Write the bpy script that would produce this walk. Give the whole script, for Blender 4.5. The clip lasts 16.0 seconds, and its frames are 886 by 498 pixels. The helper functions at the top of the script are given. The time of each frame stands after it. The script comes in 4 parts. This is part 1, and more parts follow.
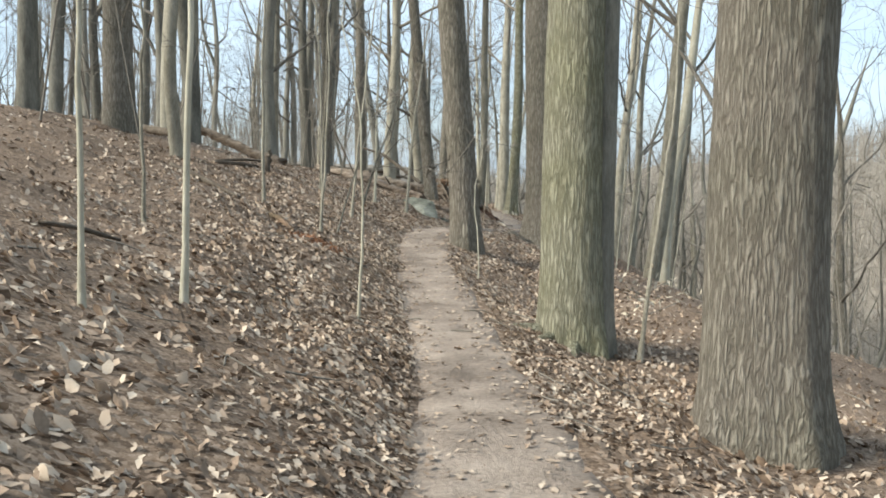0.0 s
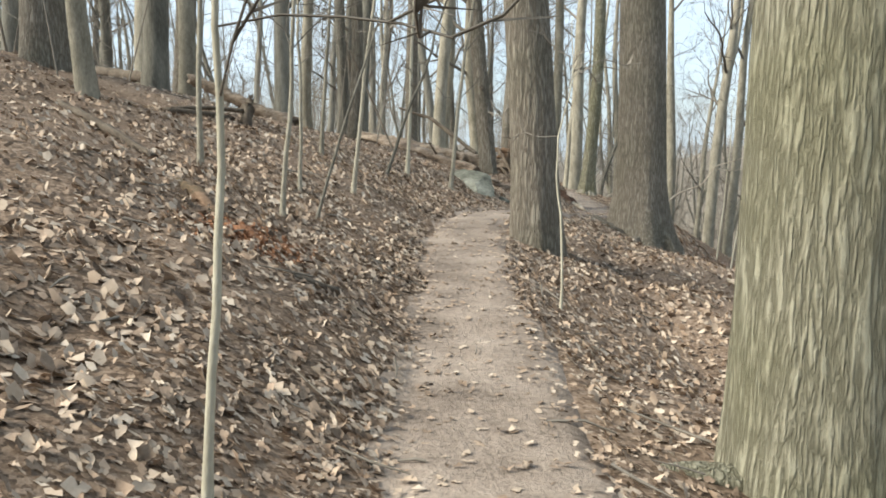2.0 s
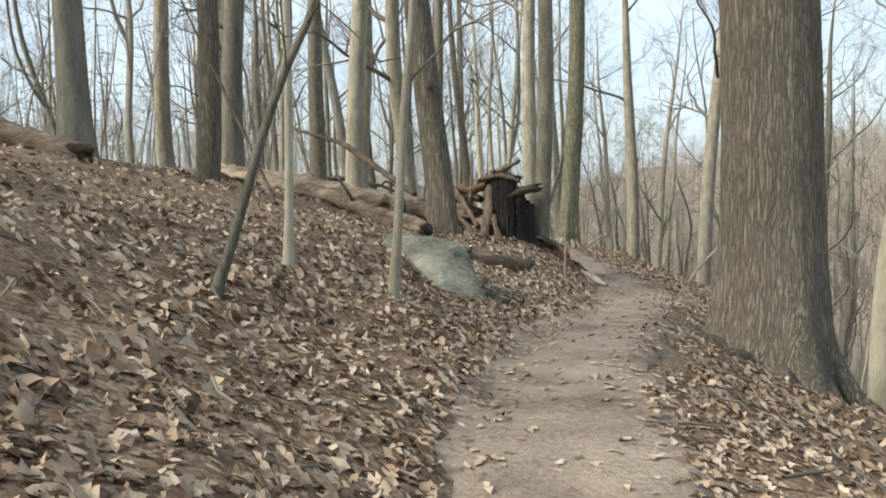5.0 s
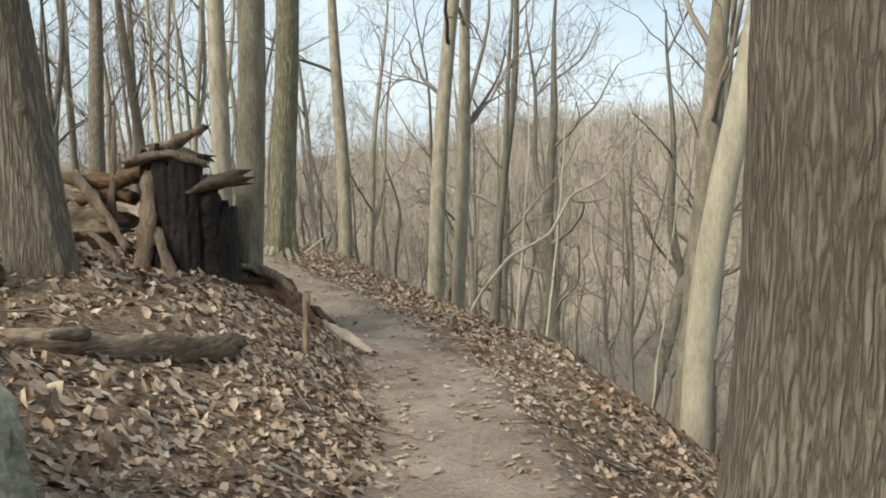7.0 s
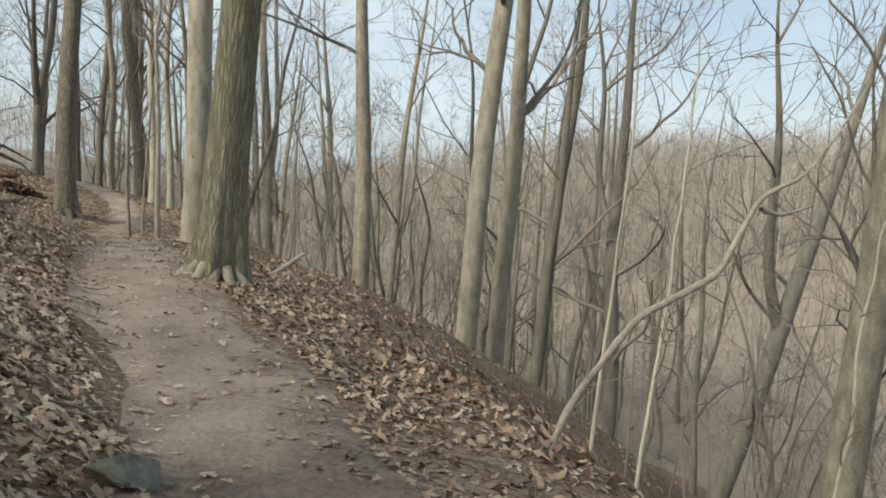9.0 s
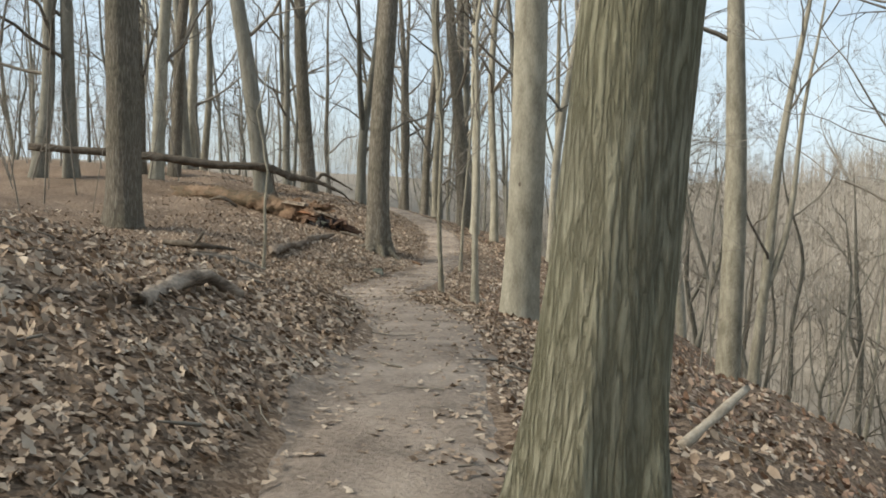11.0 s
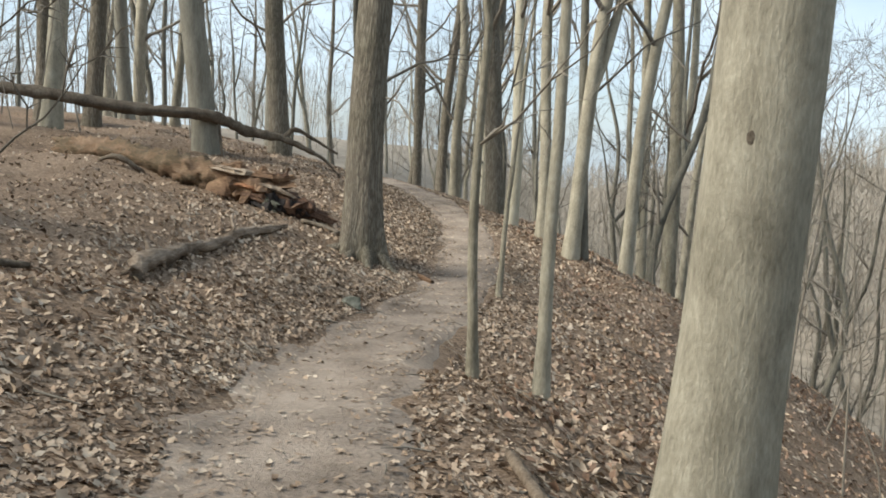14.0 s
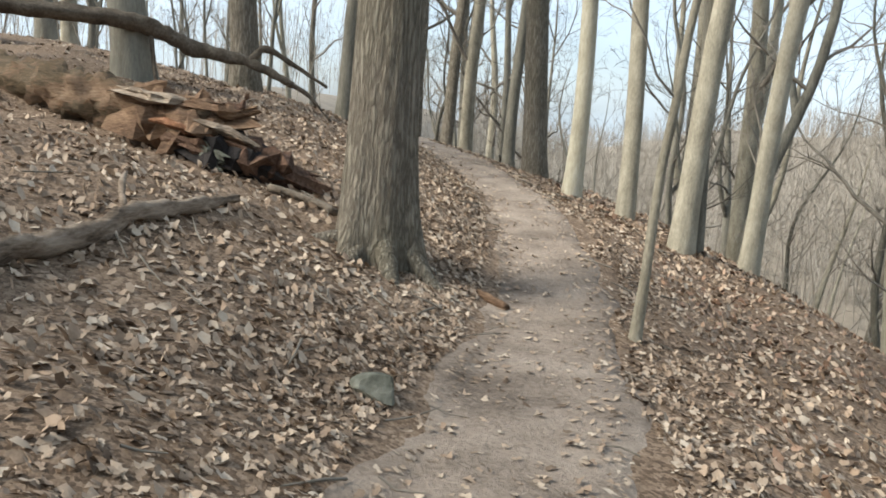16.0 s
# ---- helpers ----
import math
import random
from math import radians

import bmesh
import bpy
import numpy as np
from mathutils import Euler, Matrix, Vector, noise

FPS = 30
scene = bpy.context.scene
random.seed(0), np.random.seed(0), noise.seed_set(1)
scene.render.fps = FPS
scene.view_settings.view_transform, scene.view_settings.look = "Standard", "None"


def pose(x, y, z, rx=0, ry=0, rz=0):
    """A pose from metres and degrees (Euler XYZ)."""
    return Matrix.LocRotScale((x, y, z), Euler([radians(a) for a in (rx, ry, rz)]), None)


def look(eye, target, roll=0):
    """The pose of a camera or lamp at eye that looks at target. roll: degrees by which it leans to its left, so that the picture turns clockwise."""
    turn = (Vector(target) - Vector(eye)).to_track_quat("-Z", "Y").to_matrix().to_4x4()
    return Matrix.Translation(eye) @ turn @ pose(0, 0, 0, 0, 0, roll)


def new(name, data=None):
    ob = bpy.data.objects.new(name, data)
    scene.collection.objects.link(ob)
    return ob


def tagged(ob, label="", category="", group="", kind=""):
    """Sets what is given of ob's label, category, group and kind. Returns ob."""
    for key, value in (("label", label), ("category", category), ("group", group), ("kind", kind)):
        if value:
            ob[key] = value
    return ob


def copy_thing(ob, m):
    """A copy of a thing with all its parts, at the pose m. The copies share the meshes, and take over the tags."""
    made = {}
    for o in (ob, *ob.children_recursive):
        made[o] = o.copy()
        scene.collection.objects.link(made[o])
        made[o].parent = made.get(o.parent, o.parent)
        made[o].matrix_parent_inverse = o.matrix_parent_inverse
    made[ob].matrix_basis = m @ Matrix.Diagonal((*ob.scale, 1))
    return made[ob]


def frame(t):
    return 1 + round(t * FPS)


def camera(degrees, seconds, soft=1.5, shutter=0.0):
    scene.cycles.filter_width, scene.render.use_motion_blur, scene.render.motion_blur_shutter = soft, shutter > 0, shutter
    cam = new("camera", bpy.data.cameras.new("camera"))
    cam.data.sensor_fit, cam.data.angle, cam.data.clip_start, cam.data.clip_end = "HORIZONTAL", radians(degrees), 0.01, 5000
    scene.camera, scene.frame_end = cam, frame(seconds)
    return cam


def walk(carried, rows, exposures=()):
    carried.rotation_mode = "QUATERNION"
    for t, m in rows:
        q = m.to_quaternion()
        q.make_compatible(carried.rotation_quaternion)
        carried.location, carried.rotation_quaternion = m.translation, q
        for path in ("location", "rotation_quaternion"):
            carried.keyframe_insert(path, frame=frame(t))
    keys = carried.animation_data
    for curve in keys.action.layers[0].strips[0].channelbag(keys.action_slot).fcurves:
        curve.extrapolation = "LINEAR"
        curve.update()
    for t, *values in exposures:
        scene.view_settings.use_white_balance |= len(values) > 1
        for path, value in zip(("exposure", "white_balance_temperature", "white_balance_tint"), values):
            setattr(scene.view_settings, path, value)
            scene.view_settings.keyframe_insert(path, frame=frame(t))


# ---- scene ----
cam = camera(57.0, 16.0, soft=1.8)
PATH = [
    (0.0, pose(-0.000, -0.000, 1.250, 84.07, 0.11, 0.19)),
    (0.5, pose(0.089, 1.436, 1.097, 84.61, -0.47, 2.38)),
    (1.0, pose(0.143, 2.866, 1.007, 84.84, -0.41, 2.17)),
    (1.5, pose(0.141, 4.293, 0.921, 84.62, -0.63, 2.76)),
    (2.0, pose(0.049, 5.726, 0.846, 82.67, -0.34, 4.61)),
    (2.5, pose(-0.026, 7.141, 0.763, 83.04, -0.74, 5.26)),
    (3.0, pose(-0.101, 8.543, 0.662, 81.35, 1.34, 3.50)),
    (3.2, pose(-0.130, 9.115, 0.641, 80.56, 2.42, 2.51)),
    (5.3, pose(-0.777, 15.108, 1.055, 85.16, 1.23, -3.21)),
    (5.5, pose(-0.763, 15.678, 1.088, 85.27, 1.42, -5.37)),
    (6.0, pose(-0.624, 17.099, 1.041, 81.62, 1.56, -15.43)),
    (6.5, pose(-0.406, 18.518, 1.017, 81.29, 0.26, -19.02)),
    (7.0, pose(-0.065, 19.925, 0.895, 83.17, 0.82, -22.71)),
    (7.5, pose(0.385, 21.311, 0.766, 81.52, 1.22, -25.75)),
    (8.0, pose(0.923, 22.587, 0.651, 83.29, -0.55, -26.38)),
    (8.5, pose(1.446, 23.863, 0.473, 82.59, -1.34, -25.36)),
    (9.0, pose(1.941, 25.185, 0.363, 84.47, -2.39, -20.23)),
    (9.5, pose(2.219, 26.553, 0.312, 84.92, -4.72, -8.98)),
    (9.7, pose(2.323, 27.114, 0.325, 85.29, -4.33, -3.25)),
    (11.8, pose(2.037, 33.182, 0.547, 84.92, -0.73, 2.35)),
    (12.0, pose(1.949, 33.749, 0.550, 83.16, -0.32, 1.54)),
    (12.5, pose(1.935, 35.199, 0.551, 83.08, -0.70, 0.27)),
    (13.0, pose(1.941, 36.611, 0.466, 83.05, -2.03, 0.69)),
    (13.5, pose(1.899, 37.974, 0.352, 82.16, -2.56, 1.48)),
    (14.0, pose(1.726, 39.391, 0.282, 83.10, -3.03, 3.16)),
    (14.5, pose(1.401, 40.786, 0.186, 83.85, -4.64, 1.95)),
    (15.0, pose(1.044, 42.184, 0.105, 82.77, -4.07, 4.26)),
    (15.5, pose(0.739, 43.595, -0.012, 81.60, -3.56, 3.77)),
    (16.0, pose(0.561, 45.033, -0.159, 80.39, -4.53, 1.91)),
]
walk(cam, PATH, exposures=[(0, 0.92, 6050, 9), (2, 1.0, 6250, 10), (3, 0.98, 6400, 12), (5.5, 0.87, 6400, 10), (6.5, 0.96, 6550, 10), (7.5, 0.6, 6700, 10), (9, 0.57, 6550, 10), (9.7, 0.55, 6450, 10), (12, 0.82, 6350, 10), (14.5, 0.86, 6250, 10), (16, 0.97, 6200, 11)])

# ---- sky and sun ----
world = bpy.data.worlds.new("sky")
scene.world = world
world.use_nodes = True
wn, wl = world.node_tree.nodes, world.node_tree.links
wn.clear()
sky = wn.new("ShaderNodeTexSky")
sky.sky_type, sky.sun_disc = "NISHITA", False
sky.sun_elevation, sky.sun_rotation = radians(36), radians(252)
sky.air_density, sky.dust_density, sky.ozone_density = 1.0, 1.6, 1.2
coord = wn.new("ShaderNodeTexCoord")
stretch = wn.new("ShaderNodeMapping")
stretch.inputs["Scale"].default_value = (1.6, 1.6, 5.0)
cloud = wn.new("ShaderNodeTexNoise")
cloud.inputs["Scale"].default_value, cloud.inputs["Detail"].default_value = 1.4, 6
ramp = wn.new("ShaderNodeValToRGB")
ramp.color_ramp.elements[0].position, ramp.color_ramp.elements[1].position = 0.36, 0.62
ramp.color_ramp.elements[0].color, ramp.color_ramp.elements[1].color = (0.42, 0.42, 0.42, 1), (1, 1, 1, 1)
veil = wn.new("ShaderNodeMix")
veil.data_type = "RGBA"
veil.inputs[7].default_value = (5.5, 6.5, 7.1, 1)
bg = wn.new("ShaderNodeBackground")
bg.inputs["Strength"].default_value = 0.09
out = wn.new("ShaderNodeOutputWorld")
wl.new(coord.outputs["Generated"], stretch.inputs["Vector"])
wl.new(stretch.outputs[0], cloud.inputs["Vector"])
wl.new(cloud.outputs[0], ramp.inputs[0])
wl.new(ramp.outputs[0], veil.inputs[0])
wl.new(sky.outputs[0], veil.inputs[6])
wl.new(veil.outputs[2], bg.inputs["Color"])
wl.new(bg.outputs[0], out.inputs["Surface"])
sun = new("sun", bpy.data.lights.new("sun", "SUN"))
sun.data.energy, sun.data.angle, sun.data.color = 4.2, radians(28), (1.0, 0.93, 0.78)
sun.matrix_world = look((-24, 10, 19), (0, 18, 0))

# ---- materials ----


def material(name, colors, scale, rough=0.9, bump=0.3, stretch=(1, 1, 1), fine=6.0, island=0.0, shared=0.0, metal=0.0, patch=0.0):
    """Two scales of noise over a ramp of colours, with relief. colors: (position, colour) rows."""
    m = bpy.data.materials.new(name)
    m.use_nodes = True
    n, l = m.node_tree.nodes, m.node_tree.links
    p = n["Principled BSDF"]
    p.inputs["Roughness"].default_value, p.inputs["Metallic"].default_value = rough, metal
    p.inputs["Specular IOR Level"].default_value = 0.25
    tc, mp = n.new("ShaderNodeTexCoord"), n.new("ShaderNodeMapping")
    mp.inputs["Scale"].default_value = stretch
    l.new(tc.outputs["Object"], mp.inputs["Vector"])
    big, small = n.new("ShaderNodeTexNoise"), n.new("ShaderNodeTexNoise")
    big.inputs["Scale"].default_value, big.inputs["Detail"].default_value = scale, 4
    small.inputs["Scale"].default_value, small.inputs["Detail"].default_value = scale * fine, 8
    small.inputs["Roughness"].default_value = 0.65
    l.new(mp.outputs[0], big.inputs["Vector"])
    l.new(mp.outputs[0], small.inputs["Vector"])
    mix = n.new("ShaderNodeMath")
    mix.operation = "MULTIPLY_ADD"
    l.new(big.outputs[0], mix.inputs[0])
    mix.inputs[1].default_value = 0.5
    half = n.new("ShaderNodeMath")
    half.operation = "MULTIPLY"
    half.inputs[1].default_value = 0.5
    l.new(small.outputs[0], half.inputs[0])
    l.new(half.outputs[0], mix.inputs[2])
    fac = mix.outputs[0]
    if island or shared:
        rnd = n.new("ShaderNodeNewGeometry") if island else n.new("ShaderNodeObjectInfo")
        add = n.new("ShaderNodeMath")
        add.operation = "MULTIPLY_ADD"
        l.new(rnd.outputs["Random Per Island" if island else "Random"], add.inputs[0])
        add.inputs[1].default_value = island or shared
        shift = n.new("ShaderNodeMath")
        shift.operation = "SUBTRACT"
        l.new(fac, shift.inputs[0])
        shift.inputs[1].default_value = (island or shared) / 2
        l.new(shift.outputs[0], add.inputs[2])
        fac = add.outputs[0]
    if patch:
        zone, more = n.new("ShaderNodeTexNoise"), n.new("ShaderNodeMath")
        zone.inputs["Scale"].default_value, zone.inputs["Detail"].default_value = 0.9, 3
        l.new(tc.outputs["Object"], zone.inputs["Vector"])
        more.operation = "MULTIPLY_ADD"
        more.inputs[1].default_value = patch
        less = n.new("ShaderNodeMath")
        less.operation = "SUBTRACT"
        less.inputs[1].default_value = patch / 2
        l.new(fac, less.inputs[0])
        l.new(zone.outputs[0], more.inputs[0])
        l.new(less.outputs[0], more.inputs[2])
        fac = more.outputs[0]
    r = n.new("ShaderNodeValToRGB")
    el = r.color_ramp.elements
    while len(el) < len(colors):
        el.new(0.5)
    for e, (pos, c) in zip(el, colors):
        e.position, e.color = pos, (*c, 1)
    l.new(fac, r.inputs[0])
    l.new(r.outputs[0], p.inputs["Base Color"])
    if bump:
        b = n.new("ShaderNodeBump")
        b.inputs["Strength"].default_value, b.inputs["Distance"].default_value = bump, 0.03
        l.new(small.outputs[0], b.inputs["Height"])
        l.new(b.outputs[0], p.inputs["Normal"])
    return m


def litter_material(name, tint):
    """Leaf litter: overlapping cells the size of leaves in many browns, with dark gaps."""
    m = bpy.data.materials.new(name)
    m.use_nodes = True
    n, l = m.node_tree.nodes, m.node_tree.links
    p = n["Principled BSDF"]
    p.inputs["Roughness"].default_value, p.inputs["Specular IOR Level"].default_value = 0.9, 0.2
    tc = n.new("ShaderNodeTexCoord")
    warp = n.new("ShaderNodeTexNoise")
    warp.inputs["Scale"].default_value, warp.inputs["Detail"].default_value = 9, 3
    l.new(tc.outputs["Object"], warp.inputs["Vector"])
    mixv = n.new("ShaderNodeMix")
    mixv.data_type, mixv.inputs[0].default_value = "RGBA", 0.015
    l.new(tc.outputs["Object"], mixv.inputs[6])
    l.new(warp.outputs["Color"], mixv.inputs[7])
    cell = n.new("ShaderNodeTexVoronoi")
    cell.inputs["Scale"].default_value = 46
    l.new(mixv.outputs[2], cell.inputs["Vector"])
    big = n.new("ShaderNodeTexNoise")
    big.inputs["Scale"].default_value, big.inputs["Detail"].default_value = 0.8, 5
    l.new(tc.outputs["Object"], big.inputs["Vector"])
    fine = n.new("ShaderNodeTexNoise")
    fine.inputs["Scale"].default_value, fine.inputs["Detail"].default_value = 90, 6
    l.new(tc.outputs["Object"], fine.inputs["Vector"])
    sep = n.new("ShaderNodeSeparateColor")
    l.new(cell.outputs["Color"], sep.inputs[0])
    s1, s2, s3 = n.new("ShaderNodeMath"), n.new("ShaderNodeMath"), n.new("ShaderNodeMath")
    for q, k in ((s1, 0.5), (s2, 0.5), (s3, 0.6)):
        q.operation = "MULTIPLY_ADD"
        q.inputs[1].default_value = k
    l.new(sep.outputs[0], s1.inputs[0])
    s1.inputs[2].default_value = -0.28
    l.new(big.outputs[0], s2.inputs[0])
    l.new(s1.outputs[0], s2.inputs[2])
    l.new(fine.outputs[0], s3.inputs[0])
    l.new(s2.outputs[0], s3.inputs[2])
    r = n.new("ShaderNodeValToRGB")
    el = r.color_ramp.elements
    el.new(0.4), el.new(0.6)
    for e_, (pos, c) in zip(el, ((0.12, (0.07, 0.052, 0.036)), (0.38, (0.17, 0.125, 0.088)), (0.6, (0.29, 0.222, 0.16)), (0.85, (0.43, 0.35, 0.27)))):
        e_.position, e_.color = pos, (*[a_ * t_ for a_, t_ in zip(c, tint)], 1)
    l.new(s3.outputs[0], r.inputs[0])
    l.new(r.outputs[0], p.inputs["Base Color"])
    bump = n.new("ShaderNodeBump")
    bump.inputs["Strength"].default_value, bump.inputs["Distance"].default_value = 0.7, 0.01
    l.new(s3.outputs[0], bump.inputs["Height"])
    l.new(bump.outputs[0], p.inputs["Normal"])
    return m


def bark_material(name, dark, mid, light, scale=30.0, tall=0.13, depth=0.04, green=None):
    """Plated bark: long interlaced ridges between dark furrows."""
    m = bpy.data.materials.new(name)
    m.use_nodes = True
    n, l = m.node_tree.nodes, m.node_tree.links
    p = n["Principled BSDF"]
    p.inputs["Roughness"].default_value, p.inputs["Specular IOR Level"].default_value = 0.92, 0.2
    tc, mp = n.new("ShaderNodeTexCoord"), n.new("ShaderNodeMapping")
    mp.inputs["Scale"].default_value = (1, 1, tall)
    l.new(tc.outputs["Object"], mp.inputs["Vector"])
    v = n.new("ShaderNodeTexNoise")
    v.inputs["Scale"].default_value, v.inputs["Detail"].default_value, v.inputs["Distortion"].default_value = scale, 4.0, 0.25
    l.new(mp.outputs[0], v.inputs["Vector"])
    off, fold, ridge = n.new("ShaderNodeMath"), n.new("ShaderNodeMath"), n.new("ShaderNodeMapRange")
    off.operation, fold.operation = "SUBTRACT", "ABSOLUTE"
    off.inputs[1].default_value = 0.5
    l.new(v.outputs[0], off.inputs[0])
    l.new(off.outputs[0], fold.inputs[0])
    ridge.inputs["From Min"].default_value, ridge.inputs["From Max"].default_value = 0.0, 0.17
    l.new(fold.outputs[0], ridge.inputs["Value"])
    fine = n.new("ShaderNodeTexNoise")
    fine.inputs["Scale"].default_value, fine.inputs["Detail"].default_value, fine.inputs["Roughness"].default_value = scale * 1.6, 8, 0.75
    grain = n.new("ShaderNodeMapping")
    grain.inputs["Scale"].default_value = (1, 1, 0.4)
    l.new(tc.outputs["Object"], grain.inputs["Vector"])
    l.new(grain.outputs[0], fine.inputs["Vector"])
    h = n.new("ShaderNodeMath")
    h.operation = "MULTIPLY_ADD"
    l.new(fine.outputs[0], h.inputs[0])
    h.inputs[1].default_value = 0.5
    half_ = n.new("ShaderNodeMath")
    half_.operation = "MULTIPLY"
    l.new(ridge.outputs[0], half_.inputs[0])
    half_.inputs[1].default_value = 0.55
    l.new(half_.outputs[0], h.inputs[2])
    r = n.new("ShaderNodeValToRGB")
    r.color_ramp.elements.new(0.5)
    for e_, (pos, c) in zip(r.color_ramp.elements, ((0.27, dark), (0.52, mid), (0.84, light))):
        e_.position, e_.color = pos, (*c, 1)
    l.new(h.outputs[0], r.inputs[0])
    tone = n.new("ShaderNodeTexNoise")
    tone.inputs["Scale"].default_value, tone.inputs["Detail"].default_value = 1.1, 4
    l.new(tc.outputs["Object"], tone.inputs["Vector"])
    tr = n.new("ShaderNodeMapRange")
    tr.inputs["From Min"].default_value, tr.inputs["From Max"].default_value = 0.42, 0.68
    l.new(tone.outputs[0], tr.inputs["Value"])
    mx = n.new("ShaderNodeMix")
    mx.data_type, mx.blend_type = "RGBA", "MULTIPLY"
    l.new(tr.outputs[0], mx.inputs[0])
    l.new(r.outputs[0], mx.inputs[6])
    mx.inputs[7].default_value = (*(green or (0.82, 0.84, 0.80)), 1)
    l.new(mx.outputs[2], p.inputs["Base Color"])
    bump = n.new("ShaderNodeBump")
    bump.inputs["Strength"].default_value, bump.inputs["Distance"].default_value = 1.0, depth
    l.new(h.outputs[0], bump.inputs["Height"])
    l.new(bump.outputs[0], p.inputs["Normal"])
    return m


M_LITTER_GROUND = litter_material("leaf_mould", (0.68, 0.63, 0.6))
# the same leaf floor far off, its colour greyed to carry the haze
M_FAR_GROUND = material("hazed_leaf_floor", [(0.3, (0.15, 0.125, 0.097)), (0.5, (0.215, 0.183, 0.145)), (0.7, (0.28, 0.243, 0.197))], 0.35, bump=0.3, fine=12)
M_DIRT = material("trodden_dirt", [(0.33, (0.122, 0.095, 0.074)), (0.47, (0.222, 0.177, 0.14)), (0.66, (0.335, 0.275, 0.222))], 2.6, bump=0.7, fine=11, patch=0.4)
M_LEAF = material("dry_leaf", [(0.0, (0.085, 0.058, 0.039)), (0.22, (0.19, 0.138, 0.097)), (0.42, (0.305, 0.222, 0.157)), (0.6, (0.36, 0.277, 0.202)), (0.8, (0.415, 0.332, 0.252)), (1.0, (0.5, 0.422, 0.333))], 6, bump=0.3, island=0.85, rough=0.8, patch=0.75)
BARK = {
    "oak": bark_material("ridged_oak_bark", (0.135, 0.116, 0.091), (0.226, 0.199, 0.159), (0.305, 0.274, 0.222)),
    "moss": bark_material("lichened_bark", (0.16, 0.15, 0.103), (0.255, 0.24, 0.173), (0.36, 0.343, 0.255), green=(0.9, 0.91, 0.8)),
    "grey": material("smooth_grey_bark", [(0.32, (0.15, 0.135, 0.10)), (0.5, (0.265, 0.242, 0.187)), (0.68, (0.39, 0.36, 0.285))], 4.0, bump=0.6, stretch=(2, 2, 0.7), patch=0.3, shared=0.2),
    "pale": material("pale_bark", [(0.3, (0.25, 0.225, 0.165)), (0.5, (0.40, 0.37, 0.285)), (0.7, (0.54, 0.51, 0.415))], 2.0, bump=0.4, stretch=(2, 2, 0.6), shared=0.1),
    "dark": material("dark_bark", [(0.3, (0.08, 0.075, 0.06)), (0.5, (0.17, 0.16, 0.13)), (0.7, (0.27, 0.255, 0.21))], 2.4, bump=0.7, stretch=(3, 3, 0.6), shared=0.25),
}
M_ROT = material("rotten_red_wood", [(0.3, (0.045, 0.028, 0.018)), (0.45, (0.14, 0.085, 0.052)), (0.6, (0.26, 0.17, 0.105)), (0.75, (0.42, 0.33, 0.235))], 3.0, bump=1.0, stretch=(0.8, 0.8, 3))
M_RUST = material("crumbled_rust_wood", [(0.32, (0.09, 0.042, 0.024)), (0.5, (0.26, 0.125, 0.065)), (0.68, (0.42, 0.245, 0.145))], 8.0, bump=1.0)
M_ROTDARK = material("dark_crumbling_wood", [(0.34, (0.028, 0.018, 0.013)), (0.5, (0.105, 0.06, 0.04)), (0.68, (0.24, 0.155, 0.105))], 5.0, bump=1.0)
M_LOGWOOD = material("split_log_wood", [(0.34, (0.085, 0.065, 0.047)), (0.5, (0.215, 0.168, 0.125)), (0.66, (0.40, 0.33, 0.255))], 3.0, bump=0.8, stretch=(0.7, 0.7, 3.5), patch=0.3)
M_BARKLOG = material("flaking_log_bark", [(0.36, (0.055, 0.041, 0.03)), (0.48, (0.17, 0.13, 0.096)), (0.64, (0.34, 0.28, 0.22))], 3.0, bump=0.6, fine=6, patch=0.3, stretch=(0.7, 0.7, 3.0))
M_RED_LEAF = material("russet_leaf", [(0.0, (0.1, 0.062, 0.042)), (0.3, (0.22, 0.138, 0.094)), (0.6, (0.34, 0.228, 0.16)), (1.0, (0.46, 0.36, 0.275))], 6, bump=0.3, island=0.8, rough=0.8, patch=0.5)
M_PALE_LEAF = material("bleached_leaf", [(0.3, (0.42, 0.35, 0.25)), (0.7, (0.66, 0.59, 0.47))], 20, bump=0, island=0.4)
M_MOSSLOG = material("mossy_rotten_wood", [(0.34, (0.05, 0.038, 0.024)), (0.46, (0.12, 0.088, 0.054)), (0.56, (0.185, 0.118, 0.075)), (0.7, (0.29, 0.215, 0.145))], 2.2, bump=1.0, fine=9, patch=0.3, stretch=(0.8, 0.8, 2.5))
M_DEAD = material("weathered_dead_wood", [(0.3, (0.06, 0.05, 0.037)), (0.48, (0.17, 0.14, 0.108)), (0.7, (0.36, 0.31, 0.25))], 3.0, bump=0.9)
M_BROKEN = material("broken_brown_wood", [(0.3, (0.075, 0.056, 0.04)), (0.5, (0.215, 0.165, 0.12)), (0.7, (0.40, 0.33, 0.25))], 3.0, bump=1.0, stretch=(3, 3, 0.7))
M_CHAR = material("dark_wet_rotten_wood", [(0.3, (0.008, 0.007, 0.007)), (0.5, (0.022, 0.018, 0.017)), (0.75, (0.06, 0.048, 0.042))], 4.0, bump=0.9, rough=0.8)
M_LIMB = material("damp_limb_bark", [(0.3, (0.04, 0.032, 0.024)), (0.5, (0.11, 0.088, 0.066)), (0.7, (0.20, 0.17, 0.13))], 4.0, bump=0.8)
M_ROCK = material("grey_green_rock", [(0.34, (0.055, 0.056, 0.043)), (0.5, (0.14, 0.142, 0.114)), (0.68, (0.27, 0.27, 0.225))], 2.4, bump=0.55, fine=7, patch=0.45)
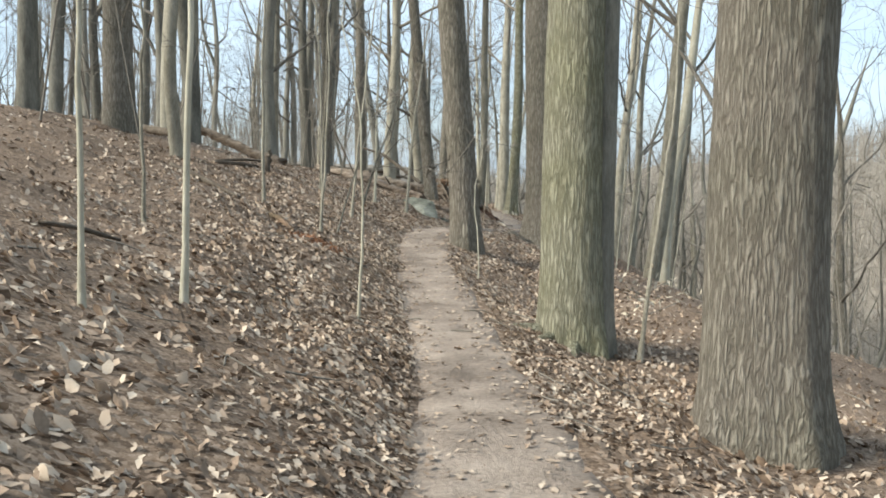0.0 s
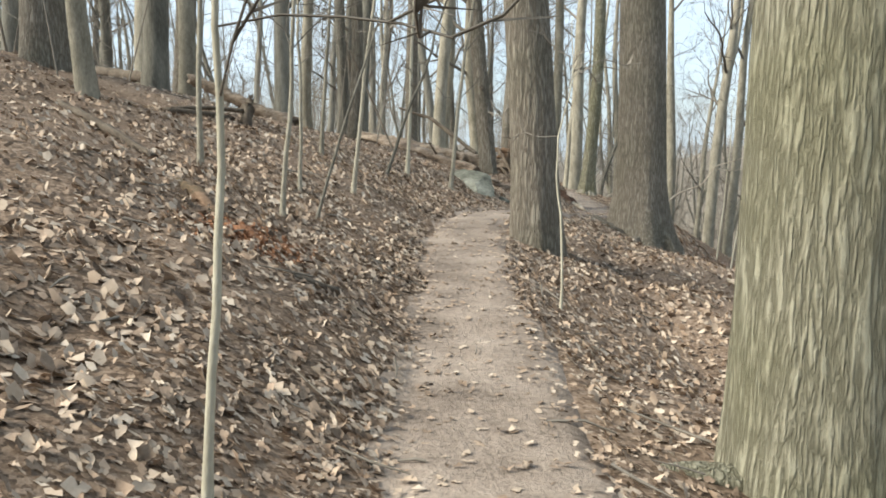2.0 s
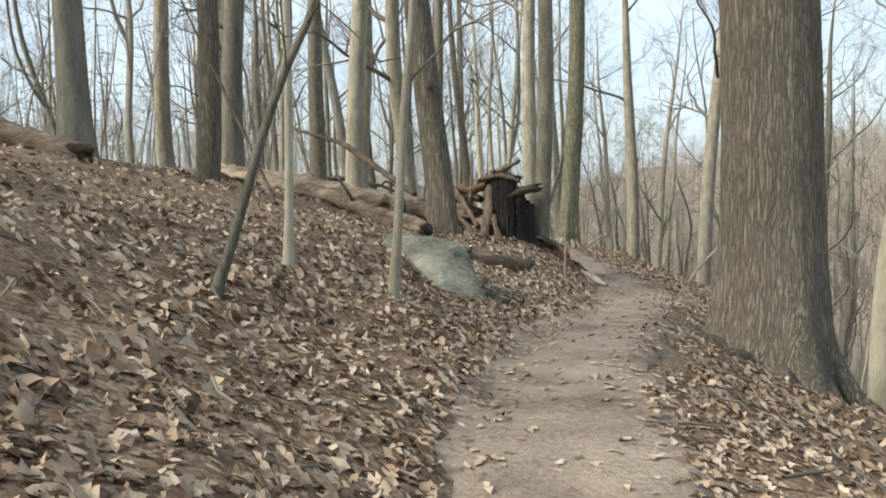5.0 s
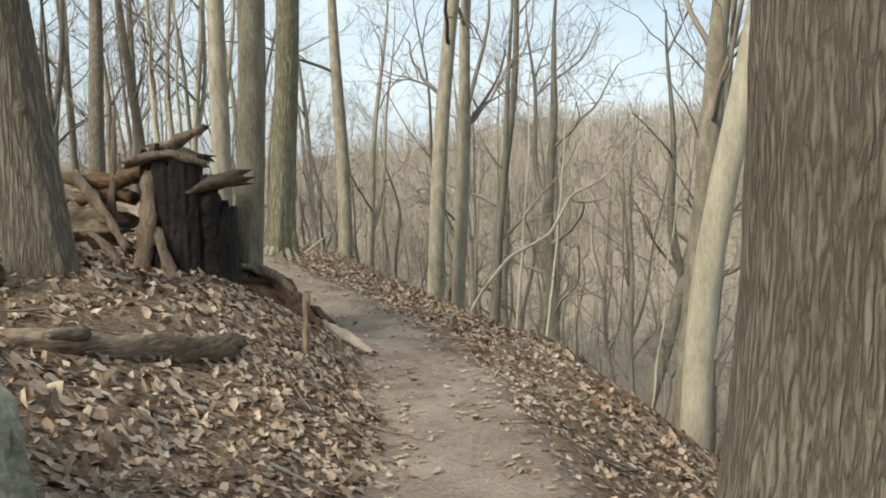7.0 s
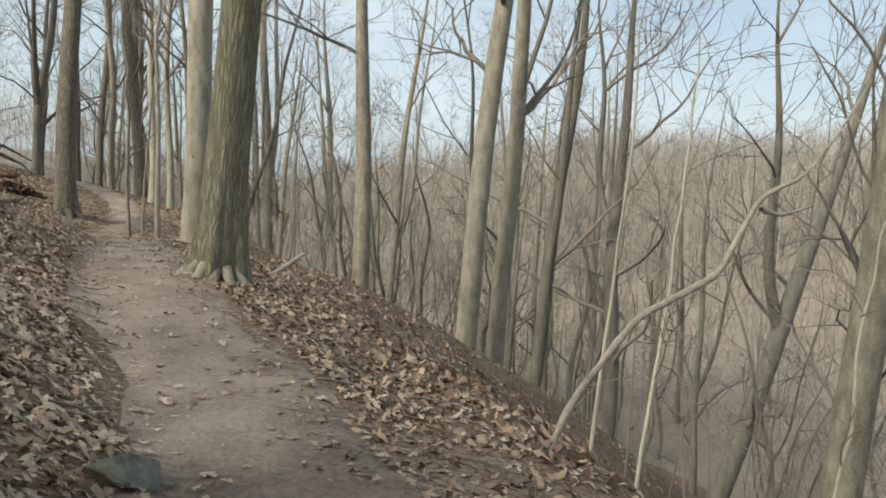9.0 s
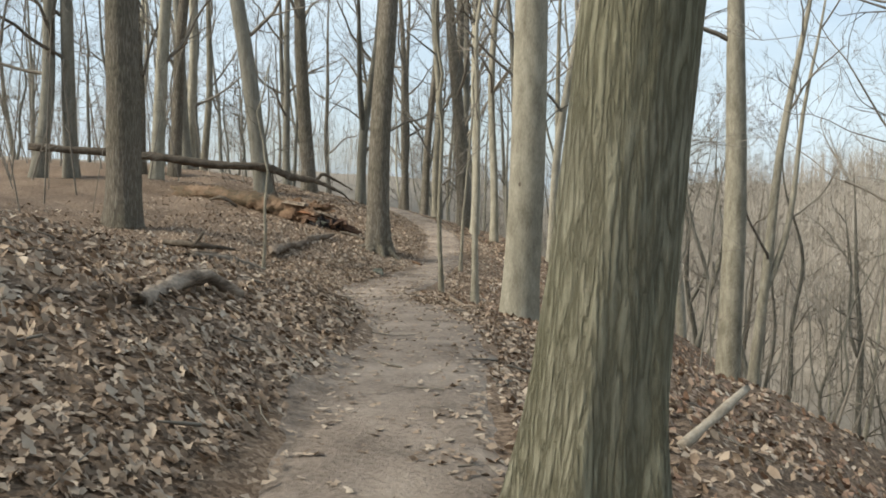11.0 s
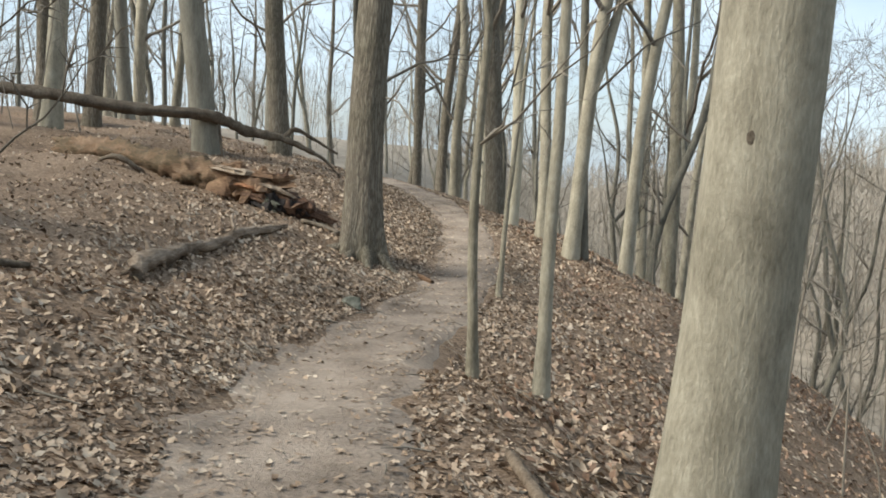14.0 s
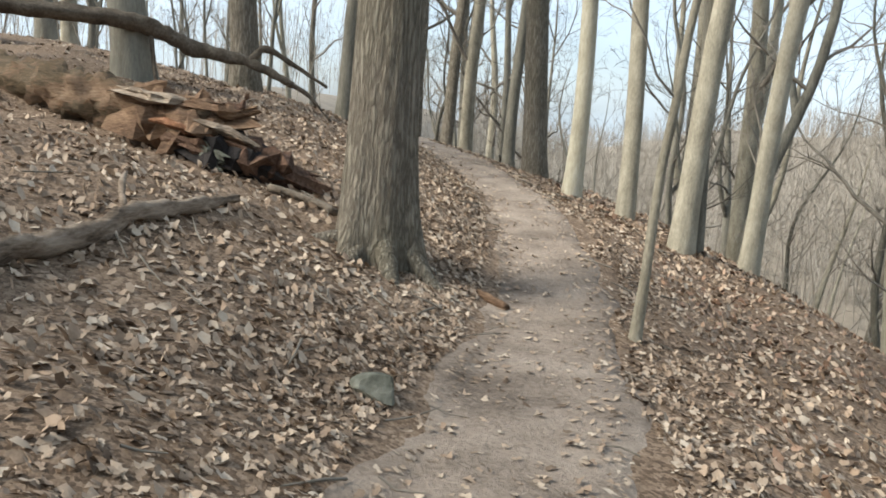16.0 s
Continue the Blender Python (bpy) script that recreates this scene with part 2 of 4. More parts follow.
M_ROOT = material("bare_root", [(0.3, (0.22, 0.18, 0.13)), (0.6, (0.45, 0.39, 0.31))], 4.0, bump=0.6)
M_TWIG = material("twig_bark", [(0.3, (0.1, 0.088, 0.072)), (0.6, (0.23, 0.204, 0.168))], 1.0, bump=0, shared=0.3)
# bark of the far woods, with distance haze mixed into its paler, greyer colour
M_FAR = material("hazed_wood_bark", [(0.3, (0.205, 0.184, 0.156)), (0.6, (0.325, 0.293, 0.25))], 0.05, bump=0, island=0.5)

# ---- land ----
# height of the land: a path along a hillside, bank to its left, ravine to its right
PY = [-12, 0, 4.3, 8.5, 12, 15.5, 18.5, 21.3, 23.2, 25, 27.2, 29.5, 31.3, 32.6, 34.2, 36.5, 38.8, 40.5, 42.5, 45, 47.5, 49.5, 51.5, 53.5, 56.8, 61, 68, 90]
PZ = [0.1, 0.03, -0.3, -0.55, -0.42, -0.13, -0.18, -0.43, -0.64, -0.82, -0.9, -0.89, -0.84, -0.78, -0.75, -0.8, -0.98, -1.1, -1.28, -1.52, -1.75, -1.82, -1.8, -1.6, -1.25, -0.9, -0.7, -0.7]
PX = [0.5, 0.27, 0.3, 0.05, -0.2, -0.55, -0.05, 0.72, 1.46, 2.1, 2.46, 2.45, 2.12, 1.9, 1.8, 1.9, 1.9, 1.46, 0.9, 0.52, 0.64, 1.08, 1.42, 1.55, 1.3, 0.15, -2.4, -12]


def path_x(y):
    return np.interp(y, YS, XS)


def path_z(y):
    return np.interp(y, YS, ZS)


YS = np.linspace(-12, 90, 511)
_k = np.exp(-0.5 * (np.arange(-15, 16) / 6.0) ** 2)
_k /= _k.sum()


def soften(values):
    v = np.interp(YS, PY, values)
    return np.convolve(np.pad(v, 15, mode="edge"), _k, mode="valid")


XS, ZS = soften(PX), soften(PZ)


def land(x, y):
    """Smooth height of the land."""
    x, y = np.asarray(x, float), np.asarray(y, float)
    d = x - path_x(y)
    base = path_z(y)
    u = np.maximum(-d - 0.42, 0)
    cap = np.interp(y, [0, 14, 22, 32, 40, 50, 60], [6.0, 6.0, 3.6, 3.0, 2.4, 2.1, 2.1])
    s = np.interp(y, [0, 14, 24, 34, 44, 51, 60], [0.43, 0.43, 0.45, 0.40, 0.27, 0.36, 0.3])
    left = cap * (1 - np.exp(-s * u / cap))
    v = np.maximum(d - 0.45, 0)
    k = np.interp(y, [0, 13, 23, 60], [0.4, 0.45, 1.0, 1.0])
    lip = np.interp(y, [0, 23, 29, 42, 47, 60], [0.32, 0.34, 0.10, 0.10, 0.20, 0.2])
    near = -0.045 * np.minimum(v, 5) ** 2 - 0.52 * np.maximum(v - 5, 0) - 0.1 * np.maximum(v - 1.4, 0)
    near = near - 0.5 * np.clip(v - 1.4, 0, 9) * np.interp(y, [19, 24, 32, 39], [0, 1, 1, 0])
    right = near * (k + (1 - k) * np.clip((v - 6) / 14, 0, 1)) - lip * np.minimum(v, 1.4)
    right = np.maximum(right, -15)
    rise = np.clip((v - 40) / 75, 0, 1)
    right = right + 11.5 * rise * rise * (3 - 2 * rise)
    hill = 7.0 * np.exp(-(((x - 110) / 55) ** 2) - ((y - 70) / 60) ** 2) * np.clip((v - 22) / 30, 0, 1) ** 2
    back = np.clip((y - 110) / 90, 0, 1) * np.clip(d / 30, 0, 1)
    right = right + hill + 5.0 * back * back * (3 - 2 * back)
    mound = 0.3 * np.exp(-(((x - 0.75) / 0.95) ** 2) - ((y - 26.8) / 1.3) ** 2)
    return base + left + right + mound


_t = np.random.RandomState(7).rand(64, 64)


def lumps(x, y, size):
    """Smooth random lumps of about the given size, from -0.5 to 0.5."""
    x, y = np.asarray(x) / size, np.asarray(y) / size
    i, j = np.floor(x).astype(int), np.floor(y).astype(int)
    u, v = x - i, y - j
    u, v = u * u * (3 - 2 * u), v * v * (3 - 2 * v)
    g = lambda a, c: _t[a % 64, c % 64]
    return (g(i, j) * (1 - u) + g(i + 1, j) * u) * (1 - v) + (g(i, j + 1) * (1 - u) + g(i + 1, j + 1) * u) * v - 0.5


def surface(x, y):
    """The land with its lumps; flatter on the trodden path."""
    d = np.abs(x - path_x(y))
    rough = np.clip((d - 0.3) / 0.9, 0.12, 1)
    far = np.clip((d - 10) / 30, 0, 1)
    return land(x, y) + rough * (0.22 * lumps(x, y, 1.7) + 0.09 * lumps(x + 9, y, 0.55) + 0.03 * lumps(x, y + 5, 0.2)) + far * 2.5 * lumps(x, y, 17.0)


def mesh_of(name, verts, faces, mat, smooth=True):
    me = bpy.data.meshes.new(name)
    me.from_pydata([tuple(v) for v in np.asarray(verts).tolist()], [], [tuple(f) for f in faces])
    me.materials.append(mat)
    if smooth:
        me.polygons.foreach_set("use_smooth", [True] * len(me.polygons))
    me.update()
    return me


def sheet(name, X, Y, Z, mat):
    n, m = X.shape
    i = np.arange(n * m).reshape(n, m)
    f = np.stack([i[:-1, :-1], i[1:, :-1], i[1:, 1:], i[:-1, 1:]], -1).reshape(-1, 4)
    return mesh_of(name, np.stack([X, Y, Z], -1).reshape(-1, 3), f.tolist(), mat)


far_d = np.cumsum(np.linspace(0.3, 9, 60))
d_line = np.concatenate([-8 - far_d[::-1], np.arange(-8, 6, 0.14), 6 + far_d])
y_line = np.concatenate([-6 - far_d[:40][::-1], np.arange(-6, 66, 0.17), 66 + far_d])
DD, YY = np.meshgrid(d_line, y_line)
XX = path_x(YY) + DD
ZZ = surface(XX, YY) - 0.03 * (np.abs(DD) < 0.4)
land_mesh = sheet("ground", XX, YY, ZZ, M_LITTER_GROUND)
# distant faces take the haze-coloured floor
land_mesh.materials.append(M_FAR_GROUND)
far_face = (np.abs(DD) > 26) | (YY > 84)
land_mesh.polygons.foreach_set("material_index", far_face[:-1, :-1].astype(np.int32).ravel())
ground = tagged(new("ground", land_mesh), "wooded hillside ground of brown leaf mould", "ground", kind="structure")

yy = np.arange(-6, 66, 0.08)
half = np.interp(yy, [-6, 16, 18.5, 21, 23.5, 27, 30, 33, 38, 44, 47, 52, 66], [0.52, 0.54, 0.6, 0.8, 0.66, 0.62, 0.68, 0.68, 0.62, 0.74, 0.78, 0.58, 0.55])
s_line = np.linspace(-1, 1, 19)
W = half[:, None] * np.where(s_line < 0, 1 + 0.5 * lumps(yy * 1.0, 3 + yy * 0, 0.5)[:, None], 1 + 0.5 * lumps(yy, 40 + yy * 0, 0.6)[:, None])
PXX = path_x(yy)[:, None] + W * s_line
PYY = np.repeat(yy[:, None], 19, 1)
PZZ = surface(PXX, PYY) + 0.026 - 0.06 * np.abs(s_line) ** 5 + 0.02 * lumps(PXX, PYY, 0.3) + 0.012 * lumps(PXX, PYY + 3, 0.11)
path = tagged(new("path", sheet("path", PXX, PYY, PZZ, M_DIRT)), "narrow trodden dirt footpath with scattered leaves", "footpath", kind="structure")

# ---- trees ----


def tube(points, radii, sides, start=0, ridge=None):
    """Rings round a line of points; returns vertices and faces."""
    P = np.asarray(points, float)
    T = np.gradient(P, axis=0)
    T /= np.linalg.norm(T, axis=1, keepdims=True) + 1e-9
    ref = np.where(np.abs(T[:, 2:3]) < 0.9, [[0, 0, 1.0]], [[1.0, 0, 0]])
    U = np.cross(T, ref)
    U /= np.linalg.norm(U, axis=1, keepdims=True)
    V = np.cross(T, U)
    a = np.linspace(0, 2 * np.pi, sides, endpoint=False)
    r = np.asarray(radii)[:, None] * (np.ones((len(P), sides)) if ridge is None else ridge)
    ring = P[:, None] + r[..., None] * (np.cos(a)[None, :, None] * U[:, None] + np.sin(a)[None, :, None] * V[:, None])
    n = len(P)
    i = start + np.arange(n * sides).reshape(n, sides)
    j = np.roll(i, -1, 1)
    f = np.stack([i[:-1], j[:-1], j[1:], i[1:]], -1).reshape(-1, 4)
    return ring.reshape(-1, 3), f


class Heap:
    """Collects tubes into one mesh."""

    def __init__(self):
        self.v, self.f, self.n, self.slivers = [], [], 0, []

    def add(self, points, radii, sides=5, ridge=None):
        v, f = tube(points, radii, sides, self.n, ridge)
        self.v.append(v)
        self.f.append(f)
        self.n += len(v)

    def sliver(self, p, q, width, side):
        """A twig too fine for more than one tapering face."""
        self.v.append(np.array([p - side * width, p + side * width, q]))
        self.slivers.append((self.n, self.n + 1, self.n + 2))
        self.n += 3

    def mesh(self, name, mat, smooth=True):
        return mesh_of(name, np.concatenate(self.v), np.concatenate(self.f).tolist() + self.slivers, mat, smooth)


def part(name, me, parent, label=""):
    ob = new(name, me)
    ob.parent = parent
    if label:
        tagged(ob, label)
    return ob


def bough(heap, rng, start, way, length, radius, depth, kids=4, wander=0.3, up=0.12):
    """A bare crooked branch with its side branches, down to fine twigs."""
    p, w, pts = np.array(start, float), np.array(way, float), [np.array(start, float)]
    if depth == 0:
        side = np.cross(w, rng.normal(0, 1, 3))
        heap.sliver(p, p + w * length, max(radius, 0.006), side / (np.linalg.norm(side) + 1e-9))
        return
    n = (1, 3, 4, max(5, int(length / 0.45)))[min(depth, 3)]
    for _ in range(n):
        w = w + rng.normal(0, wander, 3) * (0.5 if depth > 2 else 0.8) + [0, 0, up * 0.5]
        w /= np.linalg.norm(w)
        p = p + w * length / n
        pts.append(p)
    rad = np.linspace(radius, max(radius * 0.35, 0.005), n + 1)
    heap.add(pts, rad, 5 if depth > 2 else 3)
    for k in range((6, 6, 3, kids)[min(depth, 3)]):
        at = rng.uniform(0.2, 1.0) if k else 0.99
        f = min(at * n, n - 1e-6)
        i = int(f)
        base = pts[i] + (pts[i + 1] - pts[i]) * (f - i)
        side = rng.normal(0, 1, 3)
        side -= side.dot(w) * w
        side /= np.linalg.norm(side) + 1e-9
        d = (pts[i + 1] - pts[i]) / (np.linalg.norm(pts[i + 1] - pts[i]) + 1e-9)
        nw = d * 0.8 + side * rng.uniform(0.45, 1.0) + [0, 0, 0.12]
        bough(heap, rng, base, nw / np.linalg.norm(nw), length * rng.uniform(0.38, 0.65), max(rad[i] * 0.62, 0.006), depth - 1, kids, wander, up)


def trunk_line(height, lean, rng, bend=0.15, n=40, top=20):
    z = np.concatenate([[-0.35], np.linspace(0, 3.6, n), np.linspace(3.6, height, top)[1:]])
    u, q = z.clip(0) / height, rng.uniform(0, 6.28, 4)
    wob = np.column_stack([np.sin(5 * u + q[0]) - np.sin(q[0]) + 0.4 * np.sin(13 * u + q[1]) - 0.4 * np.sin(q[1]), np.sin(5 * u + q[2]) - np.sin(q[2]) + 0.4 * np.sin(13 * u + q[3]) - 0.4 * np.sin(q[3])]) * bend * 0.35
    return np.column_stack([lean[0] * z + wob[:, 0], lean[1] * z + wob[:, 1], z])


def bark_ridges(n_rings, z, sides, rng, amount, flare, lobes):
    """Furrowed bark and spreading roots as a factor on the radius."""
    a = np.linspace(0, 2 * np.pi, sides, endpoint=False)
    A, Z = np.meshgrid(a, z)
    ph = rng.uniform(0, 6.28, 6)
    f = 1 + 0.03 * np.sin(2 * A + ph[0]) + 0.02 * np.sin(3 * A + ph[1] + 0.3 * Z)
    if amount:
        warp = 0.35 * np.sin(1.3 * Z + ph[2]) + 0.25 * np.sin(3.1 * Z + 2 * A + ph[3])
        f = f + amount * (np.abs(np.sin(11 * (A + 0.12 * warp) + 0.8 * np.sin(4.0 * Z + 3 * A))) - 0.6)
        f = f + amount * 0.5 * (np.abs(np.sin(23 * (A + 0.08 * warp) + ph[4] + 1.2 * np.sin(6.1 * Z + 5 * A))) - 0.6)
    low = np.exp(-np.clip(Z + 0.1, 0, None) / (0.38 + 0.25 * flare))
    f = f + flare * low * (0.45 + 0.55 * np.maximum(0, np.sin(lobes * A + ph[5] + 0.5 * np.sin(A))) ** 1.5)
    return f


COUNT = [0]


def tree(x, y, r, lean=(0, 0), bark="oak", height=17, ridge=0.0, flare=0.5, crown=1, label="", first=0.45, sink=0.0, name="tree", category="tree", bend=0.22, fork=0.0):
    """A bare tree: trunk and crown under an empty at its foot."""
    COUNT[0] += 1
    rng = np.random.RandomState(100 + COUNT[0])
    foot = new(name)
    foot.location = (x, y, float(surface(x, y)) - sink)
    line = trunk_line(height, lean, rng, bend=bend if ridge or r > 0.22 else bend * 1.9, n=40 if ridge else 9, top=20 if ridge else 12)
    z = line[:, 2]
    rad = r * np.clip(1.03 - 0.3 * z / height - 0.68 * (z.clip(0) / height) ** 2.2, 0.04, None)
    sides = 72 if ridge > 0.02 else (16 if r > 0.15 else 10)
    h = Heap()
    h.add(line, rad, sides, bark_ridges(len(z), z, sides, rng, ridge, flare, rng.randint(4, 7)))
    part("trunk", h.mesh("trunk", BARK[bark]), foot)
    if fork:
        # a second leader that swings out from the trunk and then climbs beside it
        i = int(np.searchsorted(z, fork))
        a, reach = rng.uniform(0, 6.28), rng.uniform(0.9, 1.6)
        t = np.linspace(0, 1, 14)
        out = reach * (1 - np.exp(-2.6 * t)) + 0.12 * np.sin(9 * t)
        second = line[i] + np.column_stack([np.cos(a) * out, np.sin(a) * out + 0.1 * np.sin(7 * t), t * (height - z[i]) * 0.85])
        lead = Heap()
        lead.add(second, rad[i] * np.linspace(0.72, 0.12, 14), 10)
        part("leader", lead.mesh("leader", BARK[bark]), foot)
    if crown:
        c = Heap()
        low = first if ridge else first * 0.6
        for k in range(6 if ridge else 5 + 3 * crown):
            at = rng.uniform(low, 0.97) if k else low
            i = min(int(np.searchsorted(z, at * height)), len(z) - 2)
            a = rng.uniform(0, 6.28)
            way = np.array([np.cos(a), np.sin(a), rng.uniform(0.35, 1.4)])
            base, thick = line[i], rad[i]
            if fork and k % 2:
                j = rng.randint(2, 12)
                base, thick = second[j], rad[i] * 0.6
            bough(c, rng, base, way / np.linalg.norm(way), rng.uniform(0.15, 0.28) * height, min(thick * 0.42, 0.07), 2 if ridge else 3, 4)
        tagged(part("crown", c.mesh("crown", M_TWIG), foot), kind="stuff")
    tagged(foot, label or "tall bare winter tree with grey-brown bark", category)
    return foot


def roots(foot, r, rows, bark):
    """Spreading root buttresses at a tree's foot: angle, reach, thickness, height."""
    for k, (a, reach, w, h) in enumerate(rows):
        ux, uy = math.cos(radians(a)), math.sin(radians(a))
        fx, fy, fz = foot.location
        pts = [(ux * r * 0.3, uy * r * 0.3, h), (ux * r * 0.8, uy * r * 0.8, h * 0.45)]
        for s in (0.45, 1.0):
            d = r + reach * s
            pts.append((ux * d, uy * d, float(surface(fx + ux * d, fy + uy * d)) - fz - 0.05 * s))
        heap = Heap()
        t = np.linspace(0, 3, 12)
        line = np.column_stack([np.interp(t, range(4), [p[c] for p in pts]) for c in range(3)])
        heap.add(line, np.interp(t, range(4), [w * 0.25, w * 0.85, w * 0.6, w * 0.15]), 14)
        part("root", heap.mesh("root", BARK[bark]), foot)


def sapling(x, y, r, lean=(0, 0), height=4.5, twigs=6, bark="grey", label="thin bare sapling standing in fallen leaves", bend=0.12, first=0.35):
    COUNT[0] += 1
    rng = np.random.RandomState(100 + COUNT[0])
    foot = new("sapling")
    foot.location = (x, y, float(surface(x, y)))
    z = np.concatenate([[-0.15], np.linspace(0, height, 16)])
    wob = np.cumsum(rng.normal(0, 1, (len(z), 2)), 0)
    wob = wob / (np.abs(wob).max() + 1e-9) * bend
    line = np.column_stack([lean[0] * z + wob[:, 0] * z / height * 2, lean[1] * z + wob[:, 1] * z / height * 2, z])
    rad = np.interp(z, [0, 0.15, height], [r * 1.35, r, r * 0.3])
    h = Heap()
    h.add(line, rad, 9)
    part("stem", h.mesh("stem", BARK[bark]), foot)
    if twigs:
        c = Heap()
        for k in range(twigs):
            i = int(rng.uniform(first, 1) * 15)
            a = rng.uniform(0, 6.28)
            way = np.array([np.cos(a), np.sin(a), rng.uniform(0.4, 1.2)])
            bough(c, rng, line[i], way / np.linalg.norm(way), rng.uniform(0.15, 0.3) * height, max(rad[i] * 0.4, 0.004), 2, 3)
        tagged(part("branchwork", c.mesh("branchwork", M_TWIG), foot), kind="stuff")
    tagged(foot, label, "sapling")
    return foot


OAK = "large oak trunk with deeply furrowed grey-brown bark"
tree(2.35, 5.9, 0.40, (0.02, 0), "oak", 20, 0.03, 0.6, label=OAK + " beside the path")
twin = tree(1.50, 9.5, 0.36, (0.0, 0.01), "moss", 20, 0.03, 0.45, label="large tree with greenish lichened furrowed bark beside the path", sink=0.1)
edge_tree = tree(0.38, 15.2, 0.26, (-0.03, 0), "oak", 18, 0.035, 0.35, label="medium tree with grey furrowed bark at the path edge")
big_oak = tree(2.66, 22.15, 0.45, (-0.01, 0), "oak", 22, 0.03, 1.15, label="massive furrowed oak with a flared root base", sink=0.15)
lean_tree = tree(-0.45, 26.0, 0.185, (-0.09, 0.0), "oak", 16, 0.03, 0.4, label="leaning tree with knot holes above the fallen log")
tree(1.14, 27.7, 0.125, (0.02, 0), "grey", 15, 0.03, 0.3, label="slim tree beside the hollow rotten stump")
root_tree = tree(2.69, 33.75, 0.205, (0.045, 0), "moss", 18, 0.035, 0.9, label="tree with exposed pale roots at the path edge")
grey_tree = tree(3.02, 43.72, 0.285, (0.035, 0), "grey", 18, 0.001, 0.45, label="smooth grey tree beside the path")
foot_tree = tree(-0.15, 51.9, 0.275, (0.03, 0), "oak", 18, 0.045, 0.85, label="furrowed tree with a dark flared foot beside the path")
tree(9.0, 52.0, 0.30, (-0.02, 0), "grey", 18, 0.0, 0.3, first=0.75, label="grey tree with a dark split on the ravine side")
tree(8.6, 41.5, 0.24, (0.06, -0.02), "grey", 19, 0.0, 0.2, fork=7)
tree(9.6, 42.0, 0.20, (0.06, -0.02), "grey", 19, 0.0, 0.2)
tree(12.5, 46.0, 0.20, (0.07, -0.03), "dark", 18, 0.0, 0.2, fork=4.5)
tree(14.5, 45.0, 0.22, (0.03, 0), "dark", 16, 0.0, 0.2, fork=6.0, first=0.3)
tree(17.5, 44.0, 0.30, (0.24, -0.12), "dark", 17, 0.0, 0.2, fork=5.5, first=0.3, label="tree leaning out over the ravine")
tree(11.5, 34.0, 0.30, (0.05, -0.04), "grey", 19, 0.0, 0.2, first=0.7)
tree(7.9, 29.4, 0.21, (0.08, -0.07), "pale", 17, 0.0, 0.3, first=0.8, label="pale-barked tree on the ravine slope")
tree(14.0, 36.5, 0.19, (0.05, 0.0), "dark", 15, 0.0, 0.3, first=0.45, fork=6.0)

roots(big_oak, 0.64, [(195, 0.7, 0.16, 0.75), (222, 0.5, 0.15, 0.6), (165, 0.6, 0.17, 0.6), (255, 0.4, 0.14, 0.5), (290, 0.4, 0.14, 0.5), (320, 0.5, 0.16, 0.6)], "oak")
roots(root_tree, 0.28, [(180, 0.22, 0.075, 0.26), (208, 0.2, 0.085, 0.3), (233, 0.24, 0.085, 0.3), (258, 0.2, 0.08, 0.28), (284, 0.22, 0.075, 0.26), (312, 0.2, 0.07, 0.24)], "grey")
roots(foot_tree, 0.34, [(200, 0.3, 0.11, 0.3), (250, 0.3, 0.1, 0.28), (290, 0.45, 0.12, 0.32), (330, 0.5, 0.12, 0.3)], "oak")
roots(twin, 0.40, [(190, 0.45, 0.12, 0.45), (225, 0.4, 0.11, 0.4), (262, 0.35, 0.1, 0.35)], "moss")

# trees on the rise and along the ridge
tree(-7.2, 18.2, 0.32, (0.01, 0), "oak", 18, 0.0, 0.5, label="stout tree on the crest of the bank")
tree(-5.0, 15.3, 0.11, (0.01, 0), "grey", 13, first=0.5)
tree(-5.0, 47.6, 0.33, (0.02, 0.01), "oak", 19, 0.03, 0.4, label="stout furrowed tree on the leaf-covered rise")
tree(-4.6, 57.6, 0.27, (-0.13, -0.03), "dark", 17, label="tree leaning away behind the rotten log")
tree(-2.0, 62.0, 0.18, (0.07, 0), "dark", 13, fork=2.6, first=0.2, crown=2, label="crooked forked tree with twisting bare limbs")
tree(6.2, 25.0, 0.25, (0.10, -0.02), "grey", 17, first=0.8)
tree(4.3, 12.6, 0.10, (0.03, 0.0), "grey", 11, first=0.4)
tree(2.35, 58.8, 0.145, (0.0, 0), "pale", 16, first=0.45)
tree(3.0, 57.3, 0.125, (0.0, 0), "grey", 16, first=0.4)
tree(3.5, 55.9, 0.15, (0.05, 0), "grey", 17, fork=3.0, first=0.4)
tree(4.8, 56.9, 0.13, (0.09, 0), "grey", 16, fork=3.4, first=0.4)
tree(3.8, 56.2, 0.09, (-0.05, 0), "dark", 15, first=0.35)
tree(-8.7, 17.2, 0.20, (0.03, 0.02), "dark", 16, first=0.35)
tree(-11.2, 23.7, 0.20, (0.03, 0.01), "dark", 18, first=0.42)
tree(-6.1, 19.7, 0.20, (0.05, 0.01), "dark", 14, first=0.42)
tree(-7.7, 22.8, 0.20, (0.03, 0.01), "grey", 18, fork=3.5, first=0.35)
tree(-5.5, 25.7, 0.20, (0.03, 0.01), "dark", 16, first=0.28)
tree(-6.1, 35.6, 0.20, (0.03, 0.00), "dark", 16, first=0.42)
tree(-14.3, 38.7, 0.20, (0.03, 0.01), "dark", 18, first=0.42)
tree(-2.4, 36.0, 0.20, (0.01, 0.00), "grey", 14, first=0.28)
tree(-9.9, 28.6, 0.20, (0.02, 0.01), "dark", 14, first=0.35)
tree(-7.7, 25.1, 0.20, (0.01, 0.00), "grey", 17, first=0.35)
